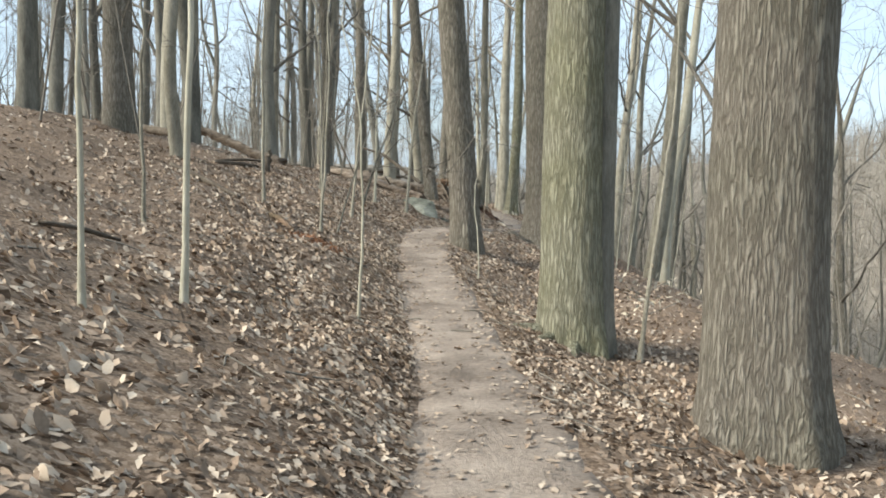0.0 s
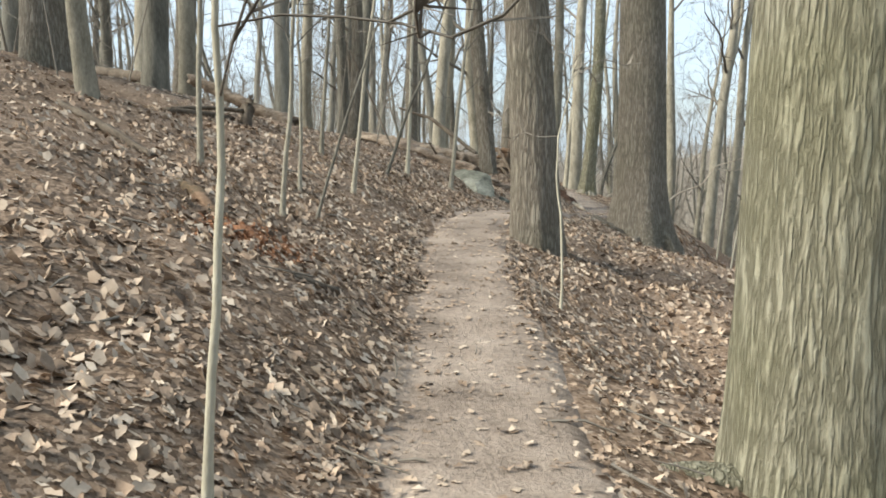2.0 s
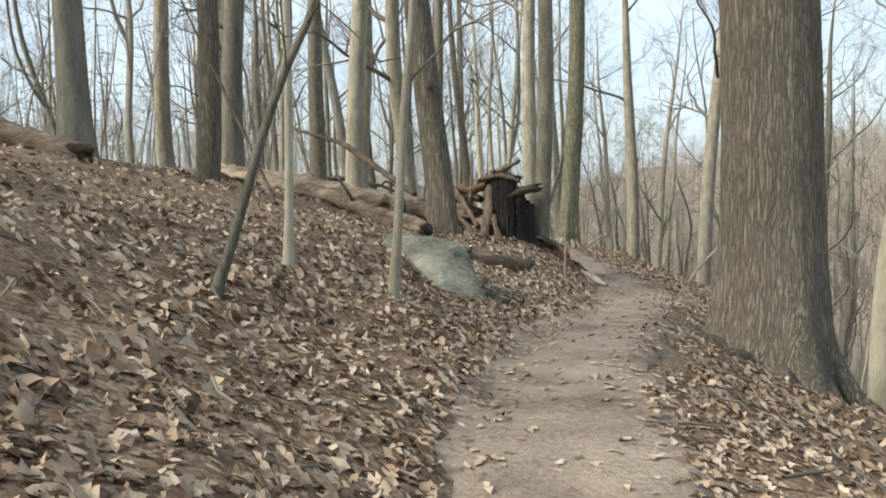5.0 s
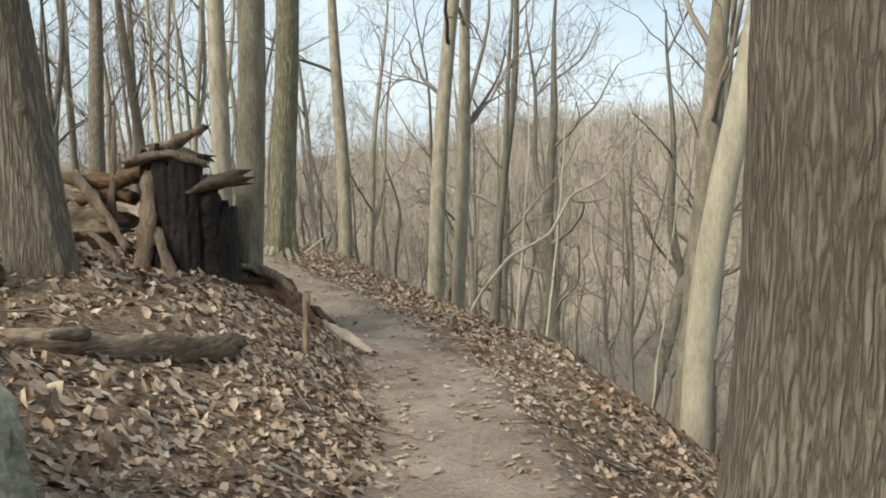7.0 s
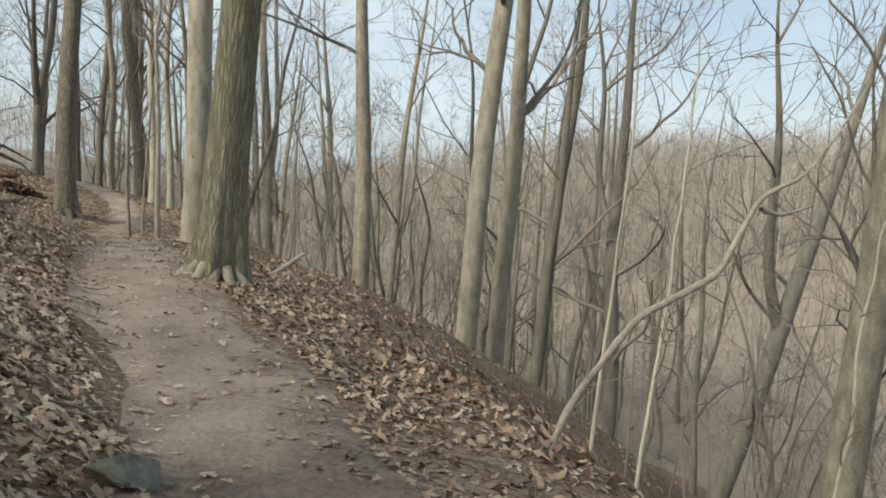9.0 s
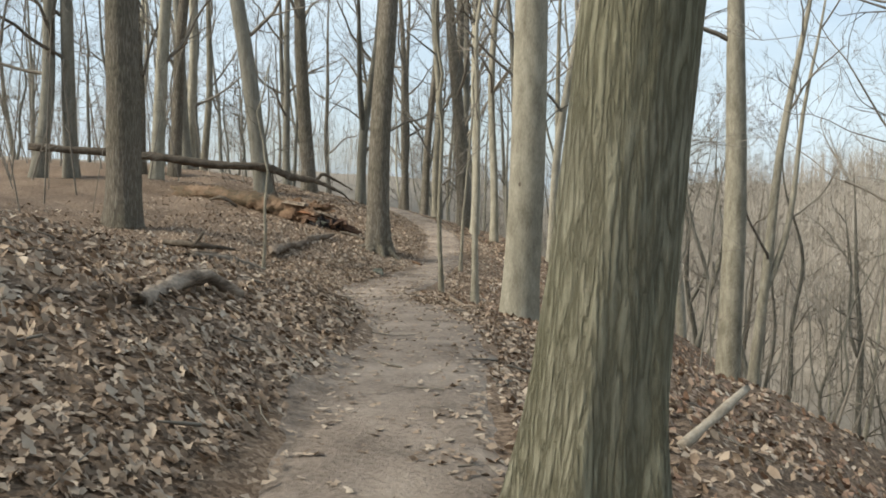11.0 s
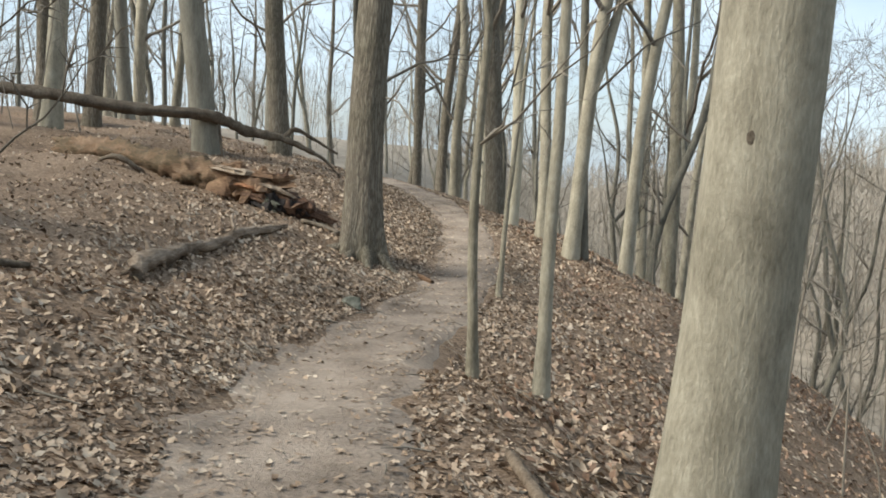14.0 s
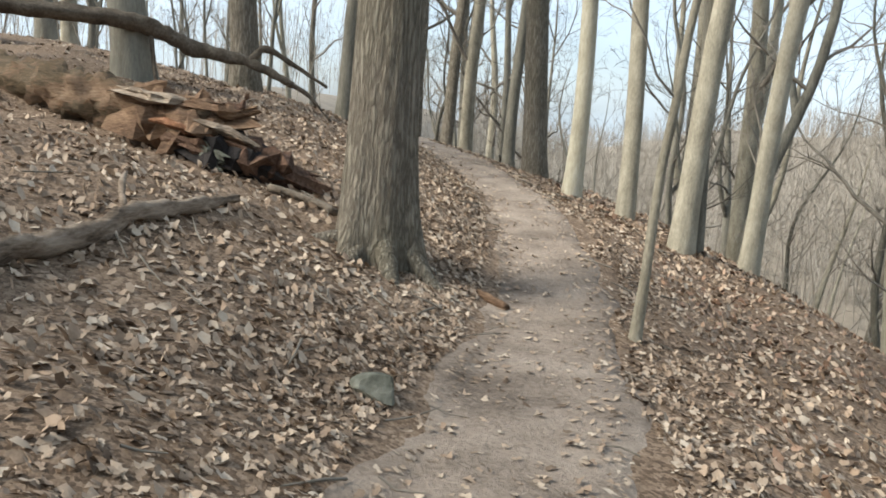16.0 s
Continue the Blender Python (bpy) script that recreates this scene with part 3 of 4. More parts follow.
tree(-4.4, 30.2, 0.20, (0.02, 0.00), "dark", 18, fork=4, first=0.42)
tree(-2.3, 33.1, 0.20, (0.01, 0.00), "grey", 18, first=0.42)
tree(-6.6, 39.8, 0.20, (0.00, 0.00), "dark", 18, first=0.28)
tree(-8.2, 26.0, 0.24, (0.05, 0.02), "oak", 18, first=0.42)
tree(-3.9, 26.4, 0.15, (0.05, 0.01), "oak", 18, first=0.42)
tree(-7.6, 36.4, 0.20, (0.05, 0.01), "grey", 17, first=0.42)
tree(-19.8, 44.8, 0.20, (0.06, 0.03), "dark", 17, first=0.42)
tree(-1.1, 34.9, 0.20, (-0.03, -0.00), "grey", 14, first=0.35)
tree(-11.1, 55.6, 0.20, (0.03, 0.01), "dark", 14, first=0.35)
tree(-8.1, 57.4, 0.20, (0.02, 0.01), "grey", 17, fork=4, first=0.35)
tree(-8.5, 60.1, 0.20, (0.05, 0.02), "oak", 16, first=0.35)
tree(-13.6, 78.7, 0.20, (0.02, 0.01), "grey", 18, first=0.42)
tree(-10.4, 56.3, 0.20, (0.01, 0.00), "dark", 17, first=0.35)
tree(-7.4, 73.4, 0.20, (0.00, 0.00), "dark", 17, fork=3, first=0.35)
tree(-9.7, 60.0, 0.20, (-0.02, -0.01), "oak", 14, first=0.35)
tree(-9.6, 64.6, 0.20, (-0.01, -0.00), "dark", 17, first=0.28)
tree(-10.3, 67.2, 0.20, (-0.01, -0.01), "grey", 16, first=0.28)
tree(-1.5, 76.8, 0.20, (-0.01, -0.00), "oak", 18, first=0.35)
tree(-0.2, 72.8, 0.20, (0.03, 0.00), "oak", 17, first=0.42)
tree(1.8, 82.0, 0.20, (-0.08, 0.00), "grey", 14, first=0.42)
tree(0.5, 71.3, 0.20, (-0.02, -0.00), "grey", 14, first=0.35)
tree(2.0, 62.3, 0.24, (-0.07, 0.01), "oak", 18, fork=4.5, first=0.35)
tree(2.3, 81.1, 0.20, (-0.07, 0.00), "dark", 17, first=0.28)
tree(-3.6, 60.2, 0.24, (-0.03, -0.01), "oak", 16, first=0.35)

# saplings
sapling(-2.15, 4.75, 0.02, (0.03, 0.0), 5, 3, "pale")
sapling(-1.97, 6.05, 0.028, (0.045, 0.0), 6, 4, "pale")
sapling(-3.4, 9.15, 0.022, (0.03, 0.0), 4.5, 4)
sapling(-0.88, 8.1, 0.016, (0.045, 0.0), 3.2, 3, "pale", bend=0.16, label="crooked pale sapling at the path edge")
sapling(-2.2, 14.4, 0.02, (0.02, 0.0), 4, 4)
sapling(-3.1, 13.9, 0.03, (0.0, 0.0), 5, 4)
sapling(-2.0, 13.0, 0.024, (0.035, 0.0), 4.5, 3)
sapling(-1.8, 13.5, 0.016, (0.28, 0.05), 3, 4, "dark", label="thin dark sapling leaning over the bank")
sapling(-1.75, 15.1, 0.026, (0.08, 0.0), 5, 4)
sapling(-2.7, 17.6, 0.03, (0.06, 0.0), 5, 3)
sapling(-1.92, 18.75, 0.03, (0.36, 0.12), 3.8, 3, "dark", label="brown sapling leaning steeply over the leaves", bend=0.2)
sapling(-1.78, 20.4, 0.036, (0.05, 0.0), 6, 3, "pale")
sapling(-1.0, 20.45, 0.038, (0.10, 0.0), 6, 3)
sapling(0.5, 12.5, 0.011, (0.01, 0.0), 2.4, 3, "pale", bend=0.15, label="thin whip of a sapling beside the path")
beech = sapling(2.25, 9.3, 0.03, (0.09, -0.03), 4, 4, label="thin sapling still holding a few pale dry leaves")
r_b = np.random.RandomState(3)
held_v, held_f = [], []
for k in range(70):
    c = np.array([0.12, 0.1, 0.75]) + r_b.normal(0, 1, 3) * [0.22, 0.25, 0.15]
    u, w = r_b.normal(0, 1, 3), r_b.normal(0, 1, 3)
    u, w = u / np.linalg.norm(u) * 0.04, w / np.linalg.norm(w) * 0.02
    held_f += [(4 * k, 4 * k + 1, 4 * k + 2), (4 * k, 4 * k + 2, 4 * k + 3)]
    held_v += [c - u, c + w + [0, 0, 0.01], c + u, c - w + [0, 0, 0.01]]
tagged(part("held_leaves", mesh_of("held_leaves", held_v, held_f, M_PALE_LEAF, False), beech), kind="stuff")
twig = Heap()
for k in range(5):
    a, h = k * 1.26, 0.55 + 0.07 * k
    twig.add([(0.09 * h, -0.03 * h, h), (0.09 * h + 0.3 * math.cos(a), 0.25 * math.sin(a), h + 0.12), (0.1 + 0.42 * math.cos(a), 0.1 + 0.4 * math.sin(a), h + 0.16)], [0.008, 0.005, 0.003], 4)
tagged(part("low_twigs", twig.mesh("low_twigs", M_TWIG), beech), kind="stuff")
sapling(1.70, 46.68, 0.05, (-0.018, 0.0), 8, 4, label="slender grey young tree at the path edge", bend=0.2)
sapling(2.35, 46.85, 0.07, (0.018, 0.0), 9, 4, label="slender grey young tree on the slope edge", bend=0.15)
sapling(2.0, 51.3, 0.042, (0.03, 0.0), 7, 4, bend=0.2)
sapling(-1.1, 43.9, 0.028, (0.04, 0.0), 3.5, 5)
sapling(7.3, 33.0, 0.03, (0.12, 0.0), 6, 5, "pale")
sapling(7.0, 33.5, 0.03, (0.06, 0.0), 6, 5, "pale")
sapling(8.5, 31.5, 0.03, (0.12, 0.0), 6, 5, "pale")
sapling(5.2, 44.5, 0.03, (0.05, 0.0), 5, 5)
sapling(4.6, 41.5, 0.02, (0.15, 0.0), 3, 4)

# ---- woods further off: five kinds of bare tree, repeated ----
MODELS = []
for k in range(5):
    m = tree(-30 - 3 * k, 60 + 7 * k, 0.11 + 0.025 * k, (0.03 * (k - 2), 0.02), ["grey", "dark", "oak", "dark", "grey"][k], 14 + k, crown=2, first=0.22 + 0.04 * k, fork=(0, 4.5, 0, 6.0, 3.2)[k], label="bare tree in the winter wood")
    tagged(m, group="trees of the wood")
    MODELS.append(m)
for k in range(3):
    m = tree(-36 - 4 * k, 40 + 9 * k, 0.07 + 0.015 * k, (0.10 * (k - 1), 0.06), "dark", 8 + 1.5 * k, crown=2, first=0.2, fork=(1.6, 0, 2.4)[k], label="small crooked bare understory tree", bend=0.5)
    tagged(m, group="small trees of the wood")
    MODELS.append(m)
rng = np.random.RandomState(21)
PLACED = []


def free(x, y, gap):
    return all((x - a) ** 2 + (y - b) ** 2 > gap * gap for a, b in PLACED)


def scatter(count, x0, x1, y0, y1, low, high, gap=1.6, kinds=(0, 8)):
    """Copies of the bare trees over a stretch of land, low to high metres right of the path."""
    made, tries = 0, 0
    while made < count and tries < count * 40:
        tries += 1
        x, y = rng.uniform(x0, x1), rng.uniform(y0, y1)
        d = x - float(path_x(y))
        if not low < d < high or not free(x, y, gap):
            continue
        PLACED.append((x, y))
        s = rng.uniform(0.75, 1.2)
        q = pose(x, y, float(surface(x, y)) - 0.05, rng.normal(0, 2.5), rng.normal(0, 2.5), rng.uniform(0, 360)) @ Matrix.Diagonal((s, s, s * rng.uniform(0.9, 1.15), 1))
        copy_thing(MODELS[rng.randint(*kinds)], q)
        made += 1


scatter(50, -45, -7, 18, 110, -60, -7)
scatter(34, -20, 12, 64, 120, -14, 12)
scatter(30, 8, 45, 18, 90, 8, 40, kinds=(0, 5))
scatter(32, 9, 42, 28, 75, 8.5, 36, kinds=(5, 8))
scatter(22, 4, 34, 58, 95, 4.5, 30, kinds=(3, 8))
scatter(13, 8, 28, 56, 84, 6.5, 26, kinds=(4, 8))
scatter(8, -25, 30, -25, -6, -30, 30)

far = Heap()
for k in range(4300):
    if k % 3 == 0:
        a, dist = rng.uniform(-0.5, 1.5), rng.uniform(85, 230)
        x, y = dist * math.sin(a), 20 + dist * math.cos(a)
    else:
        x, y = rng.uniform(26, 150), rng.uniform(-20, 190)
    d = x - float(path_x(y))
    if d < 24 and y < 85 and d > -40:
        continue
    h = rng.uniform(5.5, 11)
    z = float(surface(x, y))
    lean = rng.normal(0, 0.07, 2)
    top = np.array([x + lean[0] * h, y + lean[1] * h, z + h])
    foot = np.array([x, y, z - 0.2])
    r = rng.uniform(0.02, 0.05)
    far.add([foot, (foot + top) / 2 + np.append(rng.normal(0, 0.3, 2), 0), top], [r, r * 0.7, 0.02], 3)
    for j in range(9):
        p = foot + (top - foot) * rng.uniform(0.25, 0.95)
        w = rng.normal(0, 1, 3)
        w[2] = abs(w[2]) * 0.8 + 0.25
        w = w / np.linalg.norm(w) * rng.uniform(1.2, 3.6)
        far.sliver(p, p + w, 0.028, np.array([w[1], -w[0], 0.0]) / (abs(w[0]) + abs(w[1]) + 1e-6))
        for i in range(5):
            v = w * 0.25 + rng.normal(0, 0.55, 3) + [0, 0, 0.25]
            q = p + w * rng.uniform(0.25, 1.0)
            far.sliver(q, q + v, 0.016, np.array([v[1], -v[0], 0.0]) / (abs(v[0]) + abs(v[1]) + 1e-6))
for k in range(5200):
    # the far ridges, where only the haze of twigs can be told
    a, dist = rng.uniform(-0.35, 1.25), rng.uniform(95, 250)
    x, y = dist * math.sin(a), 24 + dist * math.cos(a)
    if x - float(path_x(y)) < 12:
        continue
    foot = np.array([x, y, float(surface(x, y)) - 0.2])
    top = foot + np.append(rng.normal(0, 0.5, 2), rng.uniform(6, 12))
    side = np.array([math.cos(a), -math.sin(a), 0.0])
    far.sliver(foot, top, 0.09, side)
    for j in range(20):
        p = foot + (top - foot) * rng.uniform(0.25, 0.95)
        w = rng.normal(0, 1.1, 3) + [0, 0, 0.9]
        far.sliver(p, p + w, 0.035, side)
tagged(new("far_woods", far.mesh("far_woods", M_FAR)), "bare woods on the far side of the ravine, coloured pale for haze", "woods", kind="stuff")

under = Heap()
for k in range(1250):
    y = rng.uniform(8, 95)
    d = rng.choice([rng.uniform(5, 22), rng.uniform(8, 42), -rng.uniform(9, 30)])
    if k >= 900:
        d = -rng.uniform(6, 32)
    x = float(path_x(y)) + d
    z = float(surface(x, y))
    h = rng.uniform(1.5, 5) if k < 900 else rng.uniform(3.5, 8)
    w = np.array([rng.normal(0, 0.15), rng.normal(0, 0.15), 1.0])
    p = np.array([x, y, z - 0.05])
    line = [p + w * h * s + np.append(rng.normal(0, 0.06, 2), 0) * s for s in (0, 0.3, 0.6, 1)]
    r = rng.uniform(0.008, 0.03)
    under.add(line, [r, r * 0.8, r * 0.6, r * 0.25], 4)
    for j in range(6 if k < 900 else 12):
        q = line[0] + (line[3] - line[0]) * rng.uniform(0.3, 0.95)
        v = rng.normal(0, 1, 3) * [1, 1, 0.4] + [0, 0, 0.5]
        v = v / np.linalg.norm(v) * rng.uniform(0.3, 1.2)
        under.add([q, q + v * 0.5 + rng.normal(0, 0.06, 3), q + v], [r * 0.45, r * 0.35, 0.004], 3)
tagged(new("undergrowth", under.mesh("undergrowth", M_TWIG)), "thin bare undergrowth stems on the ravine slope", "undergrowth", kind="stuff")

# ---- fallen leaves ----


LOBED = np.array([(0, 0, 0), (0.56, 0.02, 0), (0.31, 0.22, 0), (0.14, 0.12, 0), (-0.06, 0.29, 0), (-0.5, 0.03, 0), (-0.09, -0.29, 0), (0.15, -0.13, 0), (0.33, -0.21, 0)])
OVAL = np.array([(0, 0, 0), (0.5, 0.03, 0), (0.02, 0.3, 0), (-0.48, -0.04, 0), (-0.03, -0.28, 0)])
SIMPLE = np.array([(0, 0, 0), (0.54, 0.02, 0), (0.17, 0.29, 0), (-0.3, 0.24, 0), (-0.46, -0.1, 0), (0.1, -0.29, 0)])


def leaves(name, count, spots, size, mat, label, outline=LOBED, lift=0.004, tilt=0.5, kind="leaves"):
    """Dry lobed leaves lying about, each a few curled triangles."""
    r = np.random.RandomState(len(name) + count % 97)
    x, y = spots(r, count)
    z = surface(x, y)
    n = len(x)
    s = size * r.uniform(0.55, 1.35, n)
    m = len(outline)
    V = np.repeat(outline[None], n, 0)
    V[:, :, 1] *= r.uniform(0.65, 1.35, n)[:, None]
    V[:, 1:, :2] += r.normal(0, 0.04, (n, m - 1, 2))
    V[:, 1:, :2] *= r.uniform(0.85, 1.15, (n, m - 1, 1))
    curl = r.uniform(-0.8, 1.5, n)[:, None]
    V[:, :, 2] = curl * (V[:, :, 1] ** 2 * 1.6 + V[:, :, 0] ** 2 * r.uniform(-0.6, 0.9, n)[:, None]) + r.normal(0, 0.03, (n, m))
    V *= s[:, None, None]
    a, b_, c = r.uniform(0, 6.283, n), r.normal(0, tilt, n), r.normal(0, tilt, n)
    y1, z1 = V[:, :, 1] * np.cos(b_)[:, None] - V[:, :, 2] * np.sin(b_)[:, None], V[:, :, 1] * np.sin(b_)[:, None] + V[:, :, 2] * np.cos(b_)[:, None]
    x2, z2 = V[:, :, 0] * np.cos(c)[:, None] + z1 * np.sin(c)[:, None], -V[:, :, 0] * np.sin(c)[:, None] + z1 * np.cos(c)[:, None]
    x3, y3 = x2 * np.cos(a)[:, None] - y1 * np.sin(a)[:, None], x2 * np.sin(a)[:, None] + y1 * np.cos(a)[:, None]
    e = 0.05
    gx, gy = (surface(x + e, y) - surface(x - e, y)) / (2 * e), (surface(x, y + e) - surface(x, y - e)) / (2 * e)
    z3 = z2 + gx[:, None] * x3 + gy[:, None] * y3
    z3 = z3 - np.minimum(z3.min(1), 0)[:, None] * 0.75 + lift
    P = np.stack([x[:, None] + x3, y[:, None] + y3, z[:, None] + z3], -1).reshape(-1, 3)
    tri = np.array([(0, i, i + 1) for i in range(1, m - 1)] + [(0, m - 1, 1)])
    F = (np.arange(n)[:, None, None] * m + tri).reshape(-1)
    me = bpy.data.meshes.new(name)
    me.vertices.add(len(P))
    me.vertices.foreach_set("co", P.ravel())
    me.loops.add(len(F))
    me.loops.foreach_set("vertex_index", F)
    me.polygons.add(len(F) // 3)
    me.polygons.foreach_set("loop_start", np.arange(0, len(F), 3))
    me.polygons.foreach_set("use_smooth", [True] * (len(F) // 3))
    me.materials.append(mat)
    me.update(calc_edges=True)
    tagged(new(name, me), label, kind, kind="stuff")


def on_bank(r, n, inner, outer):
    y = r.uniform(1.2, 64, n)
    d = r.exponential(2.1, n) * r.choice([-1, 1], n, p=[0.6, 0.4])
    edge = np.interp(y, [0, 16, 18.5, 21, 23.5, 27, 30, 33, 37, 44, 48, 64], [0.44, 0.46, 0.52, 0.68, 0.56, 0.54, 0.6, 0.6, 0.54, 0.62, 0.68, 0.46])
    d = d + np.sign(d) * (edge + 0.3 * lumps(y, np.sign(d) * 5 + 11, 0.7))
    x = path_x(y) + d
    keep = (np.abs(d) >= inner) & (np.abs(d) < outer) & (d > -9) & (d < np.where(y > 38, 12, 7.5)) & (lumps(x, y, 1.3) + 0.6 * lumps(x + 5, y, 0.5) + r.uniform(0, 0.9, n) - 0.3 * np.exp(-(((x + 1.55) / 0.75) ** 2) - ((y - 11.2) / 1.5) ** 2) - 0.35 * np.exp(-(((x + 1.6) / 0.8) ** 2) - ((y - 4.6) / 1.0) ** 2) > -0.04)
    return (path_x(y) + d)[keep], y[keep]


def on_slope(r, n):
    y = r.uniform(20, 62, n)
    d = r.uniform(1.3, 11, n) ** 0.95
    keep = (lumps(path_x(y) + d, y, 1.6) + r.uniform(-0.35, 0.5, n) > 0) & ((d < 5) | (y > 36))
    return (path_x(y) + d)[keep], y[keep]


def on_path(r, n):
    y = r.uniform(1.5, 62, n)
    side = r.choice([-1, 1], n)
    d = side * np.abs(0.56 - np.abs(r.normal(0, 0.26, n)))
    return path_x(y) + d, y


leaves("leaf_litter", 195000, lambda r, n: on_bank(r, n, 0, 1.5), 0.061, M_LEAF, "thick litter of dry brown and tan fallen leaves beside the path", tilt=0.38)
leaves("leaf_litter", 172000, lambda r, n: on_bank(r, n, 1.5, 12), 0.068, M_LEAF, "thick litter of dry brown fallen leaves up the slopes", outline=SIMPLE)
leaves("leaf_litter", 30000, on_slope, 0.085, M_RED_LEAF, "reddish-brown fallen leaves down the ravine slope", outline=OVAL)
leaves("scattered_leaves", 7000, on_path, 0.056, M_LEAF, "dry leaves scattered over the trodden path", lift=0.03, tilt=0.12)

# ---- fallen wood, stone and roots ----


def wood(points, radii, sides=14, seed=0, rough=0.16, ragged=0.25, squash=1.0):
    """A closed, uneven length of wood with broken ends, as mesh lists."""
    r = np.random.RandomState(seed)
    P = np.asarray(points, float)
    t = np.linspace(0, 1, len(P))
    n = max(8, int(np.linalg.norm(np.diff(P, axis=0), axis=1).sum() / 0.07))
    u = np.linspace(0, 1, min(n, 70))
    Q = np.column_stack([np.interp(u, t, P[:, k]) for k in range(3)])
    k = np.array([1, 2, 3, 2, 1]) / 9
    for _ in range(2):
        pad = np.vstack([2 * Q[0] - Q[2], 2 * Q[0] - Q[1], Q, 2 * Q[-1] - Q[-2], 2 * Q[-1] - Q[-3]])
        Q = np.column_stack([np.convolve(pad[:, c], k, "valid") for c in range(3)])
    R = np.interp(u, np.linspace(0, 1, len(radii)), radii)
    a = np.linspace(0, 2 * np.pi, sides, endpoint=False)
    ph = r.uniform(0, 6.28, 5)
    A, U = np.meshgrid(a, u * n * 0.07)
    ridge = 1 + rough * (0.6 * np.sin(3 * A + ph[0] + 0.9 * U) + 0.5 * np.sin(5 * A + ph[1]) * np.sin(2.3 * U + ph[2]) + 0.5 * np.abs(np.sin(7 * A + ph[3] + 0.4 * U)))
    V, F = tube(Q, R, sides, 0, ridge)
    V = V.reshape(len(u), sides, 3)
    V[..., 2] = Q[:, None, 2] + (V[..., 2] - Q[:, None, 2]) * squash
    for end, s in ((0, -1), (-1, 1)):
        w = Q[-1] - Q[-2] if end else Q[0] - Q[1]
        w /= np.linalg.norm(w)
        V[end] += w * r.uniform(-0.3, 1, (sides, 1)) * R[end] * ragged * 2
    n0 = len(V) * sides
    for i in range(len(V)):
        for j in range(sides):
            q = Vector(V[i, j]) + Vector((seed * 1.7, 0, 0))
            V[i, j] += (V[i, j] - Q[i]) * rough * (2.2 * noise.noise(q * 7) + 1.6 * noise.noise(q * 19))
    V = V.reshape(-1, 3)
    caps, F = [], F.tolist()
    for first, c, flip in ((0, Q[0] + (Q[1] - Q[0]) * 1.2, 1), (n0 - sides, Q[-1] + (Q[-2] - Q[-1]) * 1.2, 0)):
        caps.append(c)
        m = n0 + len(caps) - 1
        for i in range(sides):
            j = (i + 1) % sides
            F.append((first + j, first + i, m) if flip else (first + i, first + j, m))
    return np.vstack([V, caps]), F


def wood_mesh(name, mat, points, radii, **kw):
    v, f = wood(points, radii, **kw)
    return mesh_of(name, v, f, mat, kw.get("rough", 0.16) < 0.3)


def at_ground(rows, lift=0.0):
    """Points (x, y, height above the land)."""
    return [(x, y, float(surface(x, y)) + h + lift) for x, y, h in rows]


def fallen(name, mat, rows, radii, label, category, seed=0, branches=(), **kw):
    """A length of fallen wood lying on the land; rows are x, y, height above the land."""
    pts = np.array(at_ground(rows))
    foot = new(name)
    foot.location = pts[len(pts) // 2]
    local = pts - pts[len(pts) // 2]
    part("bole", wood_mesh("bole", mat, local, radii, seed=seed, **kw), foot)
    for k, (b_rows, b_radii, *own) in enumerate(branches):
        q = np.array(at_ground(b_rows)) - pts[len(pts) // 2]
        kind, b_mat, flat, b_label = own or ("side_branch", mat, 1.0, "")
        part(kind, wood_mesh(kind, b_mat, q, b_radii, seed=seed + k + 1, sides=12 if own else 8, squash=flat, ragged=1.1 if own else 0.25, rough=0.34 if own else 0.16), foot, b_label)
    return tagged(foot, label, category)


fallen("fallen_log", M_BARKLOG, [(-0.55, 24.4, 0.0), (0.0, 24.5, 0.04), (0.62, 24.9, 0.06)], [0.06, 0.08, 0.075], "short weathered brown log lying in the leaves", "log", 3, rough=0.2, ragged=0.6, branches=[([(-0.2, 24.42, 0.1), (-0.35, 24.15, 0.16)], [0.04, 0.02])])
fallen("fallen_log", M_BARKLOG, [(-0.75, 25.4, 0.1), (-1.5, 26.2, 0.12), (-2.4, 27.3, 0.12), (-3.5, 28.6, 0.12)], [0.11, 0.13, 0.11, 0.12, 0.09], "long grey fallen log running up the bank", "log", 5, rough=0.14, ragged=0.8, branches=[([(-1.8, 26.5, 0.2), (-2.0, 26.3, 0.5)], [0.035, 0.015])])
fallen("rotten_log", M_LOGWOOD, [(0.0, 27.75, 0.33), (-1.2, 28.2, 0.24), (-2.6, 28.9, 0.2), (-4.6, 30.0, 0.15)], [0.17, 0.22, 0.19, 0.19, 0.14], "thick broken brown log behind the leaning tree", "log", 7, ragged=0.9, rough=0.24, squash=0.75, sides=24)
fallen("dead_branch", M_LIMB, [(-0.9, 29.5, 0.45), (-1.6, 29.9, 0.75), (-2.3, 30.6, 1.1), (-3.4, 31.6, 1.35)], [0.05, 0.06, 0.05, 0.03], "dark dead branch propped over the fallen logs", "branch", 9, sides=8)
fallen("dead_branch", M_LIMB, [(-2.6, 24.6, 0.0), (-3.0, 25.0, 0.7), (-3.7, 25.6, 1.9), (-4.3, 26.1, 3.0)], [0.022, 0.02, 0.016, 0.01], "thin dark dead branch standing in the leaves", "branch", 10, sides=7)
